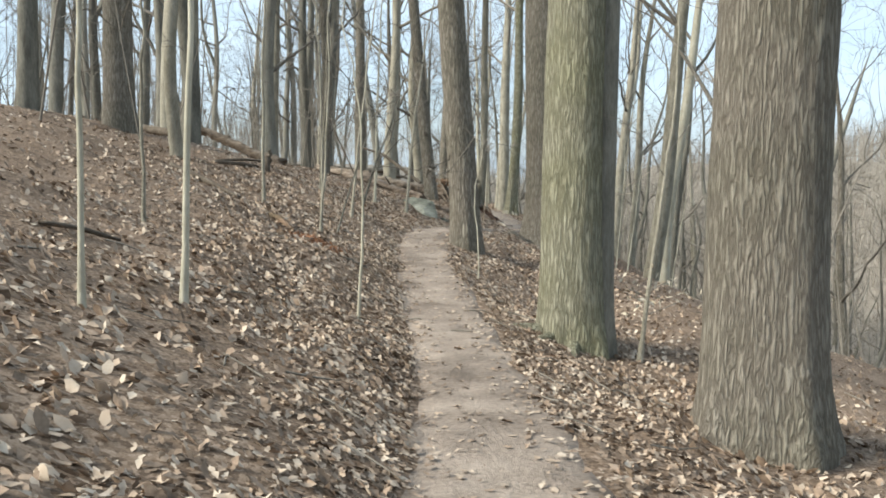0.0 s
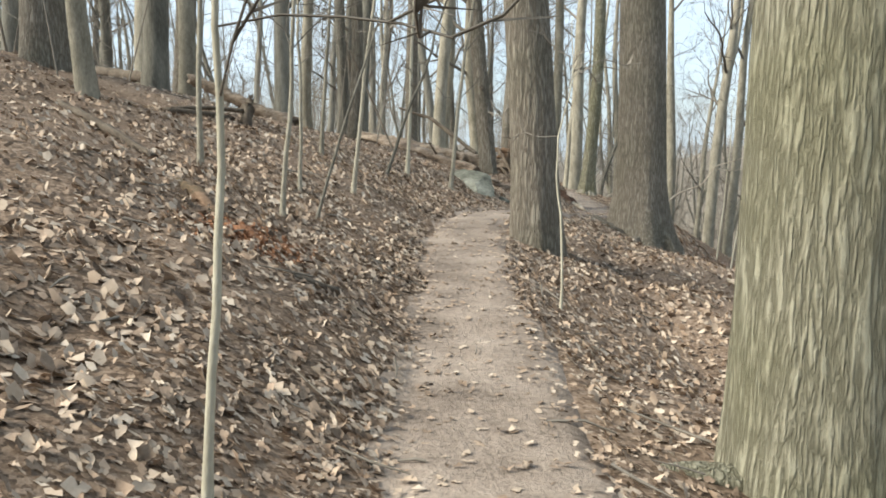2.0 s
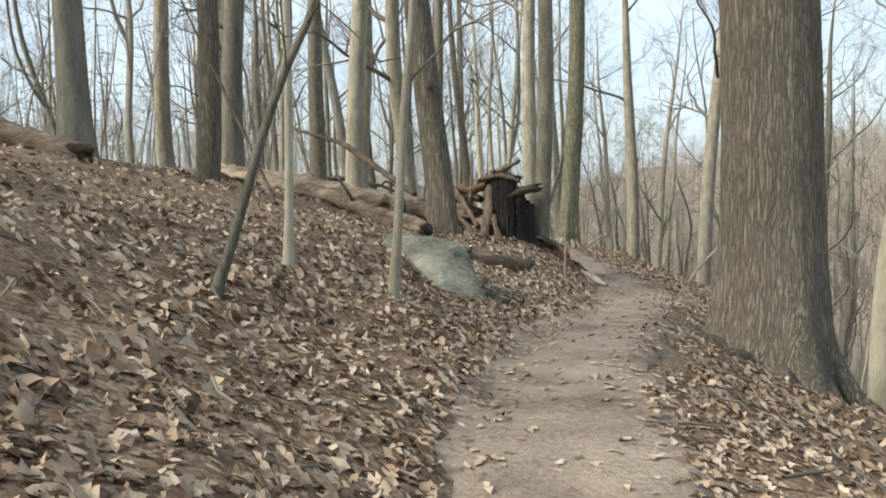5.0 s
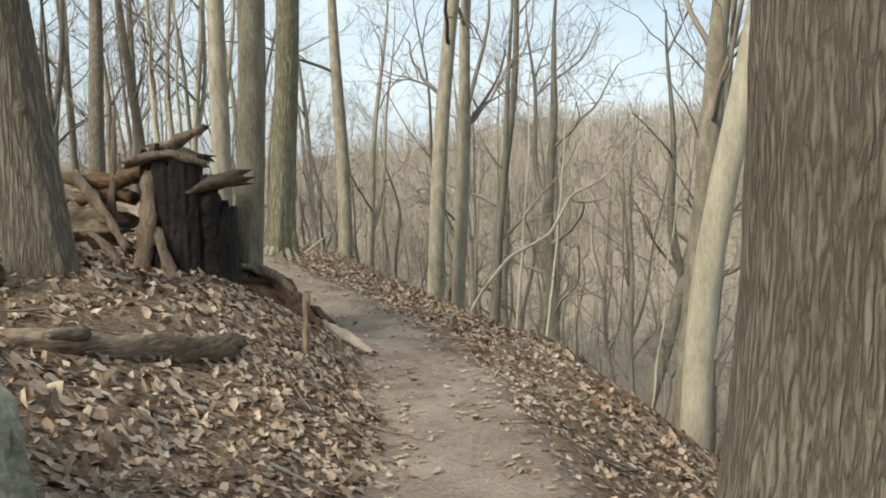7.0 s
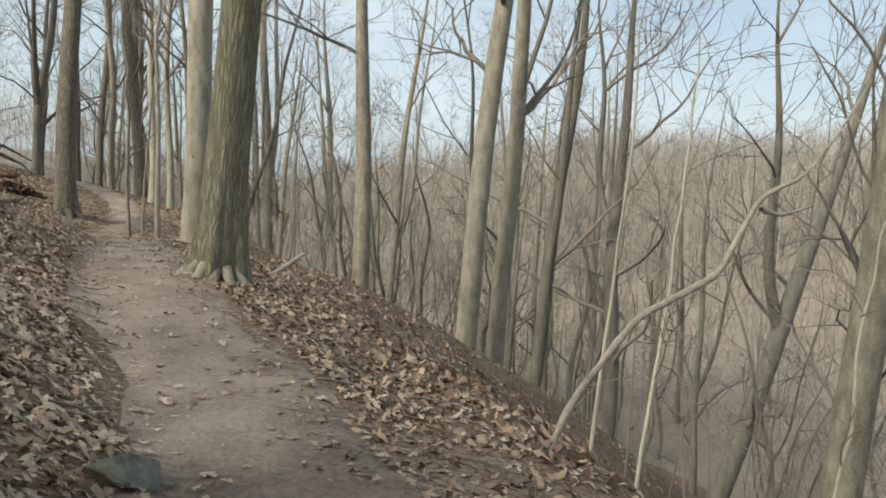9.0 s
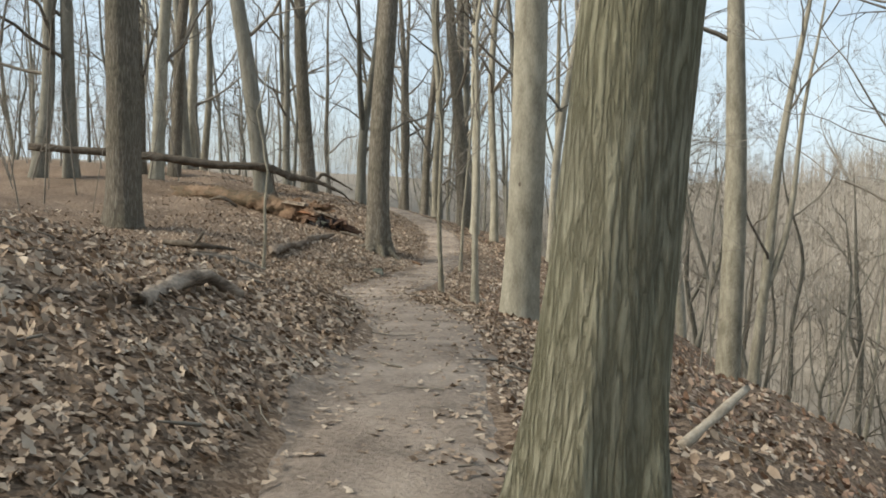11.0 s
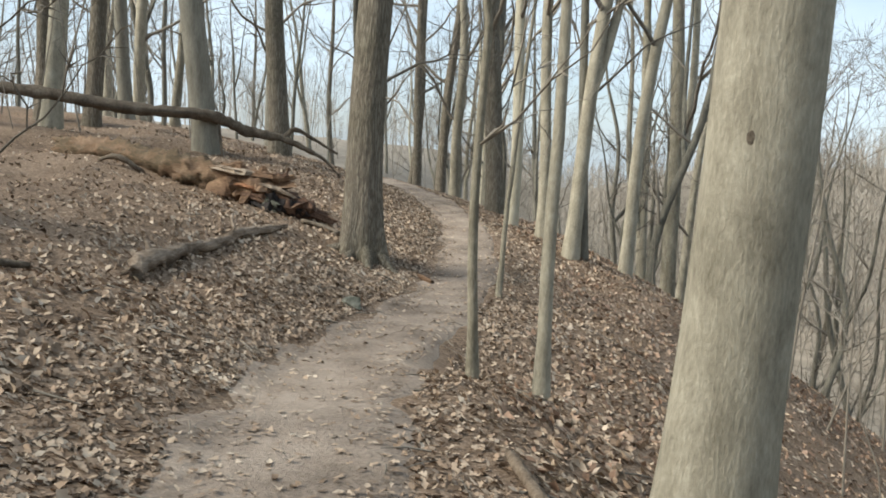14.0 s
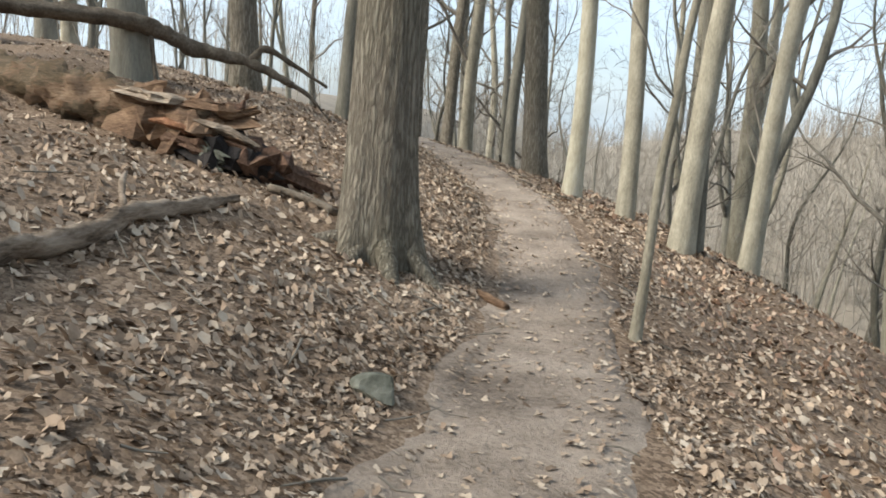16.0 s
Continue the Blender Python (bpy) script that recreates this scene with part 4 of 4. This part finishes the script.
fallen("rotten_log", M_MOSSLOG, [(-2.1, 53.0, 0.22), (-2.7, 53.35, 0.2), (-3.7, 53.6, 0.12), (-5.1, 54.25, 0.08), (-6.4, 54.7, 0.02)], [0.25, 0.28, 0.27, 0.25, 0.2], "crumbling red-brown rotten log on the rise", "log", 11, rough=0.2, ragged=0.9, sides=24, branches=[
    ([(-2.6, 53.0, 0.22), (-2.1, 52.88, 0.26), (-1.68, 52.85, 0.3)], [0.24, 0.26, 0.17], "broken_end", M_ROT, 0.95, "crumbling red-brown heartwood"),
    ([(-2.75, 52.95, 0.47), (-2.35, 52.85, 0.5), (-2.0, 52.85, 0.49)], [0.1, 0.15, 0.09], "plank", M_LOGWOOD, 0.3, "pale split plank of sound wood"),
    ([(-2.05, 52.85, 0.46), (-1.72, 52.82, 0.5), (-1.5, 52.85, 0.62)], [0.12, 0.12, 0.04], "plank", M_ROT, 0.6, "upturned splintered plank"),
    ([(-1.72, 52.84, 0.5), (-1.6, 52.83, 0.6), (-1.56, 52.83, 0.74)], [0.07, 0.05, 0.015], "splinter", M_ROTDARK, 1.0, "dark pointed splinter"),
    ([(-1.95, 52.62, 0.36), (-1.65, 52.6, 0.36), (-1.45, 52.65, 0.33)], [0.06, 0.08, 0.05], "plank", M_LOGWOOD, 0.35, "pale split plank of sound wood"),
    ([(-2.35, 52.66, 0.3), (-2.05, 52.6, 0.29), (-1.8, 52.6, 0.27)], [0.05, 0.09, 0.05], "plank", M_RUST, 0.45, "rust-red strip of rotten wood"),
    ([(-2.2, 52.6, 0.16), (-1.95, 52.56, 0.15), (-1.75, 52.58, 0.12)], [0.08, 0.11, 0.07], "plank", M_ROTDARK, 0.6, "dark red strip of rotten wood"),
    ([(-1.95, 52.7, 0.14), (-1.62, 52.68, 0.17), (-1.4, 52.8, 0.12)], [0.15, 0.2, 0.17], "root_end", M_CHAR, 0.95, "black rotten butt of the log"),
    ([(-1.82, 52.50, 0.17), (-1.7, 52.49, 0.13)], [0.045, 0.04], "fungus", M_ROCK, 0.9, "pale bracket of fungus"),
    ([(-1.86, 52.50, 0.07), (-1.72, 52.48, 0.04)], [0.04, 0.035], "fungus", M_ROCK, 0.9, "pale bracket of fungus"),
    ([(-1.6, 52.78, 0.15), (-1.3, 52.75, 0.13), (-1.08, 52.85, 0.06)], [0.17, 0.2, 0.12], "root_end", M_ROTDARK, 0.95, "dark brown root ball of the log")])
fallen("fallen_branch", M_LIMB, [(-5.0, 53.3, 0.03), (-4.65, 53.2, 0.22), (-4.25, 53.3, 0.03)], [0.03, 0.05, 0.04], "dark crooked stick before the rotten log", "branch", 12, sides=8)
fallen("fallen_branch", M_DEAD, [(-1.2, 52.35, 0.04), (-0.9, 52.35, 0.05), (-0.55, 52.3, 0.04)], [0.03, 0.035, 0.03], "grey stick between the log and the tree foot", "branch", 14, sides=8)
fallen("fallen_limb", M_LIMB, [(-11.0, 55.0, 0.95), (-7.6, 55.9, 0.75), (-5.8, 56.5, 0.72), (-4.4, 57.3, 0.88), (-3.8, 57.7, 0.62), (-2.95, 58.0, 0.62), (-2.3, 58.2, 0.5)], [0.10, 0.12, 0.12, 0.12, 0.11, 0.08, 0.05], "long dark fallen limb arching above the rotten log", "branch", 13, sides=10, branches=[([(-2.95, 58.0, 0.62), (-2.75, 58.1, 0.95), (-1.8, 58.5, 0.62)], [0.06, 0.05, 0.02]), ([(-2.4, 58.2, 0.5), (-2.1, 58.3, 0.45), (-1.7, 58.4, 0.1)], [0.045, 0.03, 0.015]), ([(-4.3, 57.4, 0.85), (-4.1, 57.2, 0.0)], [0.04, 0.02])])
fallen("fallen_branch", M_BARKLOG, [(-1.80, 47.4, 0.06), (-1.92, 48.0, 0.1), (-1.82, 48.5, 0.11), (-1.93, 49.1, 0.06), (-1.74, 49.8, 0.06), (-1.62, 50.4, 0.09), (-1.38, 50.9, 0.05), (-1.22, 51.4, 0.09)], [0.075, 0.1, 0.085, 0.068, 0.07, 0.055, 0.05, 0.025], "bent bare branch lying on the leaf litter", "branch", 17, sides=14, rough=0.26, ragged=0.7, branches=[([(-1.9, 48.1, 0.12), (-2.05, 48.3, 0.24)], [0.04, 0.02]), ([(-1.65, 50.3, 0.08), (-1.8, 50.55, 0.16), (-1.85, 50.8, 0.14)], [0.03, 0.022, 0.01])])
fallen("fallen_branch", M_BARKLOG, [(0.33, 35.5, 0.04), (0.1, 36.6, 0.05), (-0.03, 37.2, 0.1), (0.05, 37.6, 0.12), (0.3, 37.75, 0.03)], [0.05, 0.06, 0.062, 0.058, 0.04], "thick arched grey branch lying in leaves", "branch", 19, sides=12)
fallen("fallen_branch", M_BROKEN, [(1.95, 43.9, 0.04), (2.15, 43.0, 0.05), (2.42, 42.0, 0.05)], [0.03, 0.04, 0.035], "short brown branch lying beside the path", "branch", 23, sides=9)
fallen("fallen_branch", M_DEAD, [(-1.1, 40.5, 0.04), (-0.75, 41.0, 0.06), (-0.45, 41.5, 0.05)], [0.035, 0.045, 0.025], "grey stick in the leaf litter", "branch", 29, sides=8)
fallen("fallen_branch", M_LIMB, [(-3.6, 46.2, 0.06), (-2.9, 46.0, 0.1), (-2.3, 46.4, 0.05)], [0.05, 0.06, 0.03], "dark broken branch in the leaf litter", "branch", 31, sides=8, branches=[([(-2.95, 46.0, 0.08), (-2.8, 46.1, 0.35)], [0.04, 0.02])])
fallen("fallen_branch", M_DEAD, [(-2.7, 44.7, 0.03), (-2.2, 45.0, 0.05)], [0.03, 0.025], "grey stick in the leaf litter", "branch", 33, sides=8)
fallen("fallen_branch", M_LIMB, [(-4.8, 14.3, 0.02), (-4.1, 13.9, 0.05), (-3.4, 13.5, 0.02)], [0.04, 0.05, 0.03], "dark log half buried on the leafy bank", "log", 35, sides=9)
fallen("fallen_branch", M_LIMB, [(-1.35, 10.9, 0.02), (-1.1, 11.2, 0.03)], [0.014, 0.02], "dark stick lying on the bank", "branch", 37, sides=8)
fallen("fallen_branch", M_ROOT, [(2.95, 16.6, 0.04), (3.25, 16.1, 0.06)], [0.03, 0.025], "pale stick lying on the slope", "branch", 39, sides=8)
fallen("fallen_branch", M_LIMB, [(-6.5, 20.5, 0.2), (-8.2, 21.8, 0.4), (-10.0, 22.8, 0.25)], [0.10, 0.11, 0.07], "dark fallen trunk lying along the crest", "log", 41, sides=9)
fallen("broken_stub", M_LIMB, [(-3.95, 18.0, -0.06), (-3.95, 18.0, 0.2), (-3.85, 17.95, 0.42)], [0.10, 0.08, 0.04], "short dark rotten stub on the bank", "stub", 79, sides=12, rough=0.26, ragged=0.9, branches=[([(-3.97, 17.95, 0.2), (-4.4, 17.7, 0.16), (-4.9, 17.35, 0.05)], [0.03, 0.028, 0.02])])
fallen("fallen_log", M_LOGWOOD, [(-7.4, 24.6, 0.75), (-6.6, 24.45, 0.5), (-5.7, 24.25, 0.22), (-4.9, 24.1, 0.06)], [0.10, 0.13, 0.14, 0.13], "brown fallen trunk slanting down the crest", "log", 81, sides=14, rough=0.18, ragged=0.8)
fallen("fallen_branch", M_LIMB, [(-3.5, 7.0, 0.05), (-3.3, 7.3, 0.07), (-3.05, 7.6, 0.04)], [0.02, 0.024, 0.016], "dark crooked stick lying on the bank", "branch", 83, sides=8)
fallen("fallen_branch", M_LIMB, [(-4.9, 17.2, 0.05), (-4.5, 17.55, 0.08), (-4.1, 17.9, 0.05)], [0.035, 0.045, 0.03], "dark broken branch on the leafy bank", "branch", 85, sides=8)
fallen("rotten_wood", M_MOSSLOG, [(-2.75, 12.45, 0.0), (-2.5, 12.25, 0.04), (-2.25, 12.0, 0.0)], [0.04, 0.06, 0.03], "mossy brown rotten log sunk in the bank", "wood", 87, rough=0.28)
fallen("dead_stick", M_ROOT, [(3.5, 35.6, 0.0), (3.75, 35.8, 0.2), (4.05, 36.1, 0.42)], [0.03, 0.03, 0.02], "pale stick jutting from the slope edge", "branch", 43, sides=8)
limb = new("leaning_limb")
limb.location = (4.1, 29.2, -1.2)
part("bole", wood_mesh("bole", M_ROOT, np.array([(4.05, 29.15, -1.35), (4.3, 29.3, -0.98), (4.85, 29.5, -0.52), (5.1, 29.55, -0.43), (5.55, 29.6, -0.26), (5.68, 29.65, -0.1), (5.92, 29.7, 0.24), (6.1, 29.75, 0.32), (6.6, 30.0, 0.42), (7.4, 30.5, 0.8), (8.0, 30.8, 1.25)]) - (4.1, 29.2, -1.2), [0.018, 0.022, 0.021, 0.02, 0.018, 0.015, 0.012, 0.006], sides=9, seed=44), limb)
part("side_branch", wood_mesh("side_branch", M_ROOT, np.array([(6.0, 29.75, 0.18), (6.5, 30.1, 0.12), (7.0, 30.3, 0.2)]) - (4.1, 29.2, -1.2), [0.02, 0.015, 0.008], sides=7, seed=45), limb)
tagged(limb, "bare pale crooked limb leaning out over the ravine", "branch")

# the hollow stump
stump = new("hollow_stump")
stump.location = (0.68, 27.3, float(surface(0.68, 27.3)) - 0.08)
stump.rotation_euler = (0, 0, radians(-22.6))


def slab(name, mat, points, radii, seed, squash=1.0, sides=10, label="", ragged=0.5):
    return part(name, wood_mesh(name, mat, points, radii, seed=seed, sides=sides, squash=squash, rough=0.28, ragged=ragged), stump, label)


def shell(name, mat, a0, a1, rx, ry, cx, z_top, seed, thick=0.05):
    """A standing curved wall of rotten wood with an uneven top."""
    r = np.random.RandomState(seed)
    n, m = 22, 14
    a = np.linspace(radians(a0), radians(a1), n)
    top = z_top + r.normal(0, 0.035, n) + 0.03 * np.sin(9 * a)
    V = []
    for side in (0, 1):
        for i in range(m):
            s = i / (m - 1)
            w = 1 + 0.02 * np.sin(25 * a + seed) + 0.012 * r.normal(0, 1, n) - 0.08 * s + side * -thick / rx
            V.append(np.column_stack([cx + rx * w * np.cos(a), ry * w * np.sin(a), -0.1 + s * (top + 0.1)]))
    V = np.concatenate(V)
    g = np.arange(2 * m * n).reshape(2, m, n)
    F = []
    for j in range(n - 1):
        for i in range(m - 1):
            F.append((g[0, i, j], g[0, i, j + 1], g[0, i + 1, j + 1], g[0, i + 1, j]))
            F.append((g[1, i, j + 1], g[1, i, j], g[1, i + 1, j], g[1, i + 1, j + 1]))
        F.append((g[0, m - 1, j], g[0, m - 1, j + 1], g[1, m - 1, j + 1], g[1, m - 1, j]))
    for i in range(m - 1):
        F.append((g[0, i + 1, 0], g[1, i + 1, 0], g[1, i, 0], g[0, i, 0]))
        F.append((g[0, i, n - 1], g[1, i, n - 1], g[1, i + 1, n - 1], g[0, i + 1, n - 1]))
    return part(name, mesh_of(name, V, [tuple(int(k) for k in f) for f in F], mat, False), stump)


shell("wall", M_CHAR, 200, 318, 0.36, 0.30, -0.12, 1.14, 51)
shell("wall", M_CHAR, 285, 420, 0.30, 0.30, 0.07, 0.66, 52)
shell("wall", M_CHAR, 20, 190, 0.36, 0.32, -0.05, 0.75, 53)
slab("buttress", M_BROKEN, [(-0.42, -0.20, -0.1), (-0.36, -0.22, 0.3), (-0.32, -0.20, 0.75), (-0.30, -0.16, 1.14)], [0.10, 0.085, 0.075, 0.06], 54, label="split brown buttress of broken wood")
slab("buttress", M_BROKEN, [(-0.02, -0.42, -0.1), (-0.14, -0.36, 0.22), (-0.24, -0.29, 0.55)], [0.06, 0.05, 0.035], 55, label="split brown buttress of broken wood")
slab("post", M_CHAR, [(0.18, -0.2, 0.55), (0.2, -0.2, 0.75), (0.19, -0.2, 0.95)], [0.06, 0.05, 0.06], 56)
slab("roof_slab", M_LIMB, [(0.04, -0.15, 0.86), (0.25, -0.2, 0.94), (0.47, -0.22, 0.96)], [0.09, 0.12, 0.10], 57, 0.5)
slab("roof_slab", M_BROKEN, [(-0.5, -0.2, 1.10), (-0.25, -0.2, 1.19), (0.0, -0.2, 1.16), (0.16, -0.18, 1.08)], [0.08, 0.11, 0.11, 0.06], 58, 0.4)
slab("roof_slab", M_LIMB, [(-0.42, 0.05, 1.12), (-0.15, 0.0, 1.22), (0.1, 0.0, 1.12)], [0.09, 0.12, 0.08], 59, 0.4)
slab("splinter", M_BROKEN, [(-0.3, -0.15, 1.2), (-0.1, -0.2, 1.27), (0.08, -0.22, 1.32), (0.18, -0.22, 1.40)], [0.05, 0.045, 0.04, 0.02], 60)
slab("splinter", M_BROKEN, [(-1.05, 0.05, 1.0), (-0.8, -0.05, 0.75), (-0.52, -0.2, 0.35)], [0.04, 0.045, 0.03], 61)
slab("splinter", M_BROKEN, [(-0.78, 0.05, 0.45), (-0.74, 0.05, 0.8), (-0.68, 0.08, 1.6)], [0.04, 0.03, 0.012], 62)
slab("splinter", M_ROT, [(-1.2, 0.15, 0.98), (-0.75, 0.1, 0.92), (-0.3, 0.0, 1.08)], [0.05, 0.07, 0.06], 63)
slab("splinter", M_ROT, [(-1.1, 0.2, 0.78), (-0.8, 0.15, 0.85), (-0.55, 0.1, 0.8)], [0.05, 0.06, 0.05], 64)
slab("splinter", M_BROKEN, [(-1.0, 0.0, 0.55), (-0.75, -0.1, 0.42), (-0.6, -0.15, 0.2)], [0.03, 0.035, 0.02], 66)
slab("splinter", M_ROOT, [(0.14, -0.45, -0.02), (0.15, -0.46, 0.12)], [0.04, 0.02], 65)
tagged(stump, "dark hollow rotten stump with splintered planks on top", "stump")

fallen("rotten_root", M_ROTDARK, [(0.85, 27.75, 0.08), (1.1, 27.5, 0.18), (1.4, 27.35, 0.15), (1.72, 27.2, 0.05)], [0.10, 0.17, 0.14, 0.07], "gnarled red-brown piece of rotten root", "wood", 67, rough=0.3, sides=20, ragged=1.0, branches=[([(1.2, 27.4, 0.16), (1.45, 27.1, 0.12), (1.62, 26.85, 0.02)], [0.09, 0.09, 0.04], "side_root", M_ROTDARK, 0.8, ""), ([(0.95, 27.5, 0.05), (1.15, 27.2, 0.1), (1.3, 26.9, 0.02)], [0.05, 0.06, 0.03], "side_root", M_ROTDARK, 0.7, ""), ([(0.9, 27.45, 0.2), (1.2, 27.3, 0.34), (1.5, 27.15, 0.22)], [0.03, 0.07, 0.03], "plank", M_BROKEN, 0.5, "grey splintered strip on top")])
fallen("fallen_branch", M_ROOT, [(1.68, 27.2, 0.05), (1.86, 26.75, 0.06), (1.95, 26.3, 0.04)], [0.04, 0.042, 0.025], "pale rotted branch edging the path", "branch", 71, sides=14, rough=0.26, ragged=0.9)
fallen("broken_stake", M_BROKEN, [(1.2, 25.5, -0.1), (1.2, 25.5, 0.2), (1.22, 25.5, 0.46)], [0.024, 0.022, 0.024], "short broken upright stick beside the path", "stake", 73, sides=8)
fallen("rotten_wood", M_RUST, [(-2.1, 11.75, 0.0), (-1.95, 11.68, 0.02), (-1.82, 11.7, 0.0)], [0.035, 0.055, 0.03], "crumbled orange-brown rotten wood on the bank", "wood", 75, rough=0.28)
leaves("crumbled_wood", 700, lambda r, n: (-1.85 + r.normal(0, 0.2, n), 11.6 + r.normal(0, 0.25, n)), 0.055, M_RUST, "scatter of orange-brown rotten wood crumbs on the bank", tilt=0.5, kind="wood")
fallen("rotten_wood", M_ROT, [(0.75, 51.8, 0.0), (1.0, 51.6, 0.04)], [0.04, 0.03], "brown root end by the path", "wood", 77, sides=8)


def boulder(name, x, y, size, turn, seed, label, faceted=True, tilt=0.0):
    """A stone shaped from a rounded block with broken facets."""
    bm = bmesh.new()
    bmesh.ops.create_icosphere(bm, subdivisions=4, radius=1)
    r = np.random.RandomState(seed)
    planes = [(Vector(r.normal(0, 1, 3)).normalized(), r.uniform(0.4, 0.66)) for _ in range(9)]
    for v in bm.verts:
        for n, d in planes:
            over = v.co.dot(n) - d
            if over > 0:
                v.co -= n * over * 0.95
        v.co += v.co.normalized() * (0.035 * noise.noise(v.co * 2.2 + Vector((seed, 0, 0))) + 0.012 * noise.noise(v.co * 9))
        v.co = Vector((v.co.x * size[0], v.co.y * size[1], v.co.z * size[2]))
    me = bpy.data.meshes.new(name)
    bm.to_mesh(me)
    bm.free()
    me.materials.append(M_ROCK)
    if not faceted:
        me.polygons.foreach_set("use_smooth", [True] * len(me.polygons))
    ob = new(name, me)
    ob.matrix_world = pose(x, y, float(surface(x, y)) + size[2] * 0.35, 0, tilt, turn)
    return tagged(ob, label, "rock")


boulder("boulder", -0.66, 22.52, (1.18, 0.46, 0.25), -58, 4, "large grey-green lichened slab of rock in the leaves", tilt=8)
boulder("boulder", -0.95, 23.9, (0.45, 0.25, 0.16), -40, 9, "grey rock behind the large slab")
boulder("stone", 1.92, 28.32, (0.2, 0.15, 0.12), 20, 12, "small grey stone beside the path")
boulder("stone", 0.19, 49.15, (0.17, 0.11, 0.10), -15, 14, "small grey stone at the path edge")
boulder("stone", -0.05, 22.2, (0.16, 0.12, 0.09), 30, 15, "small stone below the slab of rock")

# a scrap of marker tape far down the slope
fallen("marker_tape", M_ROOT, [(8.95, 50.4, 0.05), (8.95, 50.4, 0.3), (9.05, 50.4, 0.42)], [0.02, 0.07, 0.05], "pale scrap of marker at the foot of a tree", "marker", 90, sides=6)

# a darker stem grown onto the lichened tree, and knot holes
stem = Heap()
zz = np.concatenate([[-0.4], np.linspace(0, 4, 30), np.linspace(4.3, 17, 14)])
stem.add(np.column_stack([0.29 + 0.015 * zz, -0.04 + 0.0 * zz, zz]), 0.145 * np.clip(1.05 - 0.045 * zz, 0.2, None), 28, bark_ridges(len(zz), zz, 28, np.random.RandomState(5), 0.03, 0.7, 4))
part("second_stem", stem.mesh("second_stem", BARK["dark"]), twin, "darker stem fused to the trunk")


def knot(foot, x, y, z, size, turn=0.0):
    """A dark hole in the bark of a tree, as a part of its trunk."""
    bm = bmesh.new()
    bmesh.ops.create_uvsphere(bm, u_segments=14, v_segments=8, radius=1)
    for v in bm.verts:
        v.co *= 1 + 0.18 * noise.noise(v.co * 2.5)
        v.co = Vector((v.co.x * size, v.co.y * size * 0.45, v.co.z * size * 1.25))
    me = bpy.data.meshes.new("knot_hole")
    bm.to_mesh(me)
    bm.free()
    me.materials.append(M_LIMB)
    ob = new("knot_hole", me)
    ob.parent = next(c for c in foot.children if c.name.startswith("trunk"))
    ob.matrix_local = pose(x - foot.location.x, y - foot.location.y, z - foot.location.z, 0, 0, turn)
    return tagged(ob, "dark knot hole")


knot(lean_tree, -0.64, 25.83, 2.2, 0.055)
knot(lean_tree, -0.5, 25.82, 1.2, 0.03)
knot(edge_tree, 0.24, 14.97, 0.78, 0.022)
knot(grey_tree, 3.0, 43.44, 0.42, 0.035)

# twigs strewn over the litter
strewn = Heap()
r_t = np.random.RandomState(77)
for k in range(900):
    y = r_t.uniform(1.5, 62)
    d = r_t.exponential(2.0) * r_t.choice([-1, 1]) + r_t.normal(0, 0.3)
    if abs(d) < 0.45 and k % 5:
        continue
    x = float(path_x(y)) + float(np.clip(d, -8, 7))
    a, n_ = r_t.uniform(0, 6.28), r_t.uniform(0.08, 0.45)
    ux, uy = math.cos(a) * n_, math.sin(a) * n_
    pts = [(x + ux * s + r_t.normal(0, 0.012), y + uy * s + r_t.normal(0, 0.012), float(surface(x + ux * s, y + uy * s)) + 0.03 + r_t.uniform(0, 0.02)) for s in (-0.5, 0, 0.5)]
    w = r_t.uniform(0.003, 0.010)
    strewn.add(pts, [w, w * 0.9, w * 0.5], 4)
tagged(new("fallen_twigs", strewn.mesh("fallen_twigs", M_TWIG)), "thin dry twigs strewn over the leaf litter", "twigs", kind="stuff")
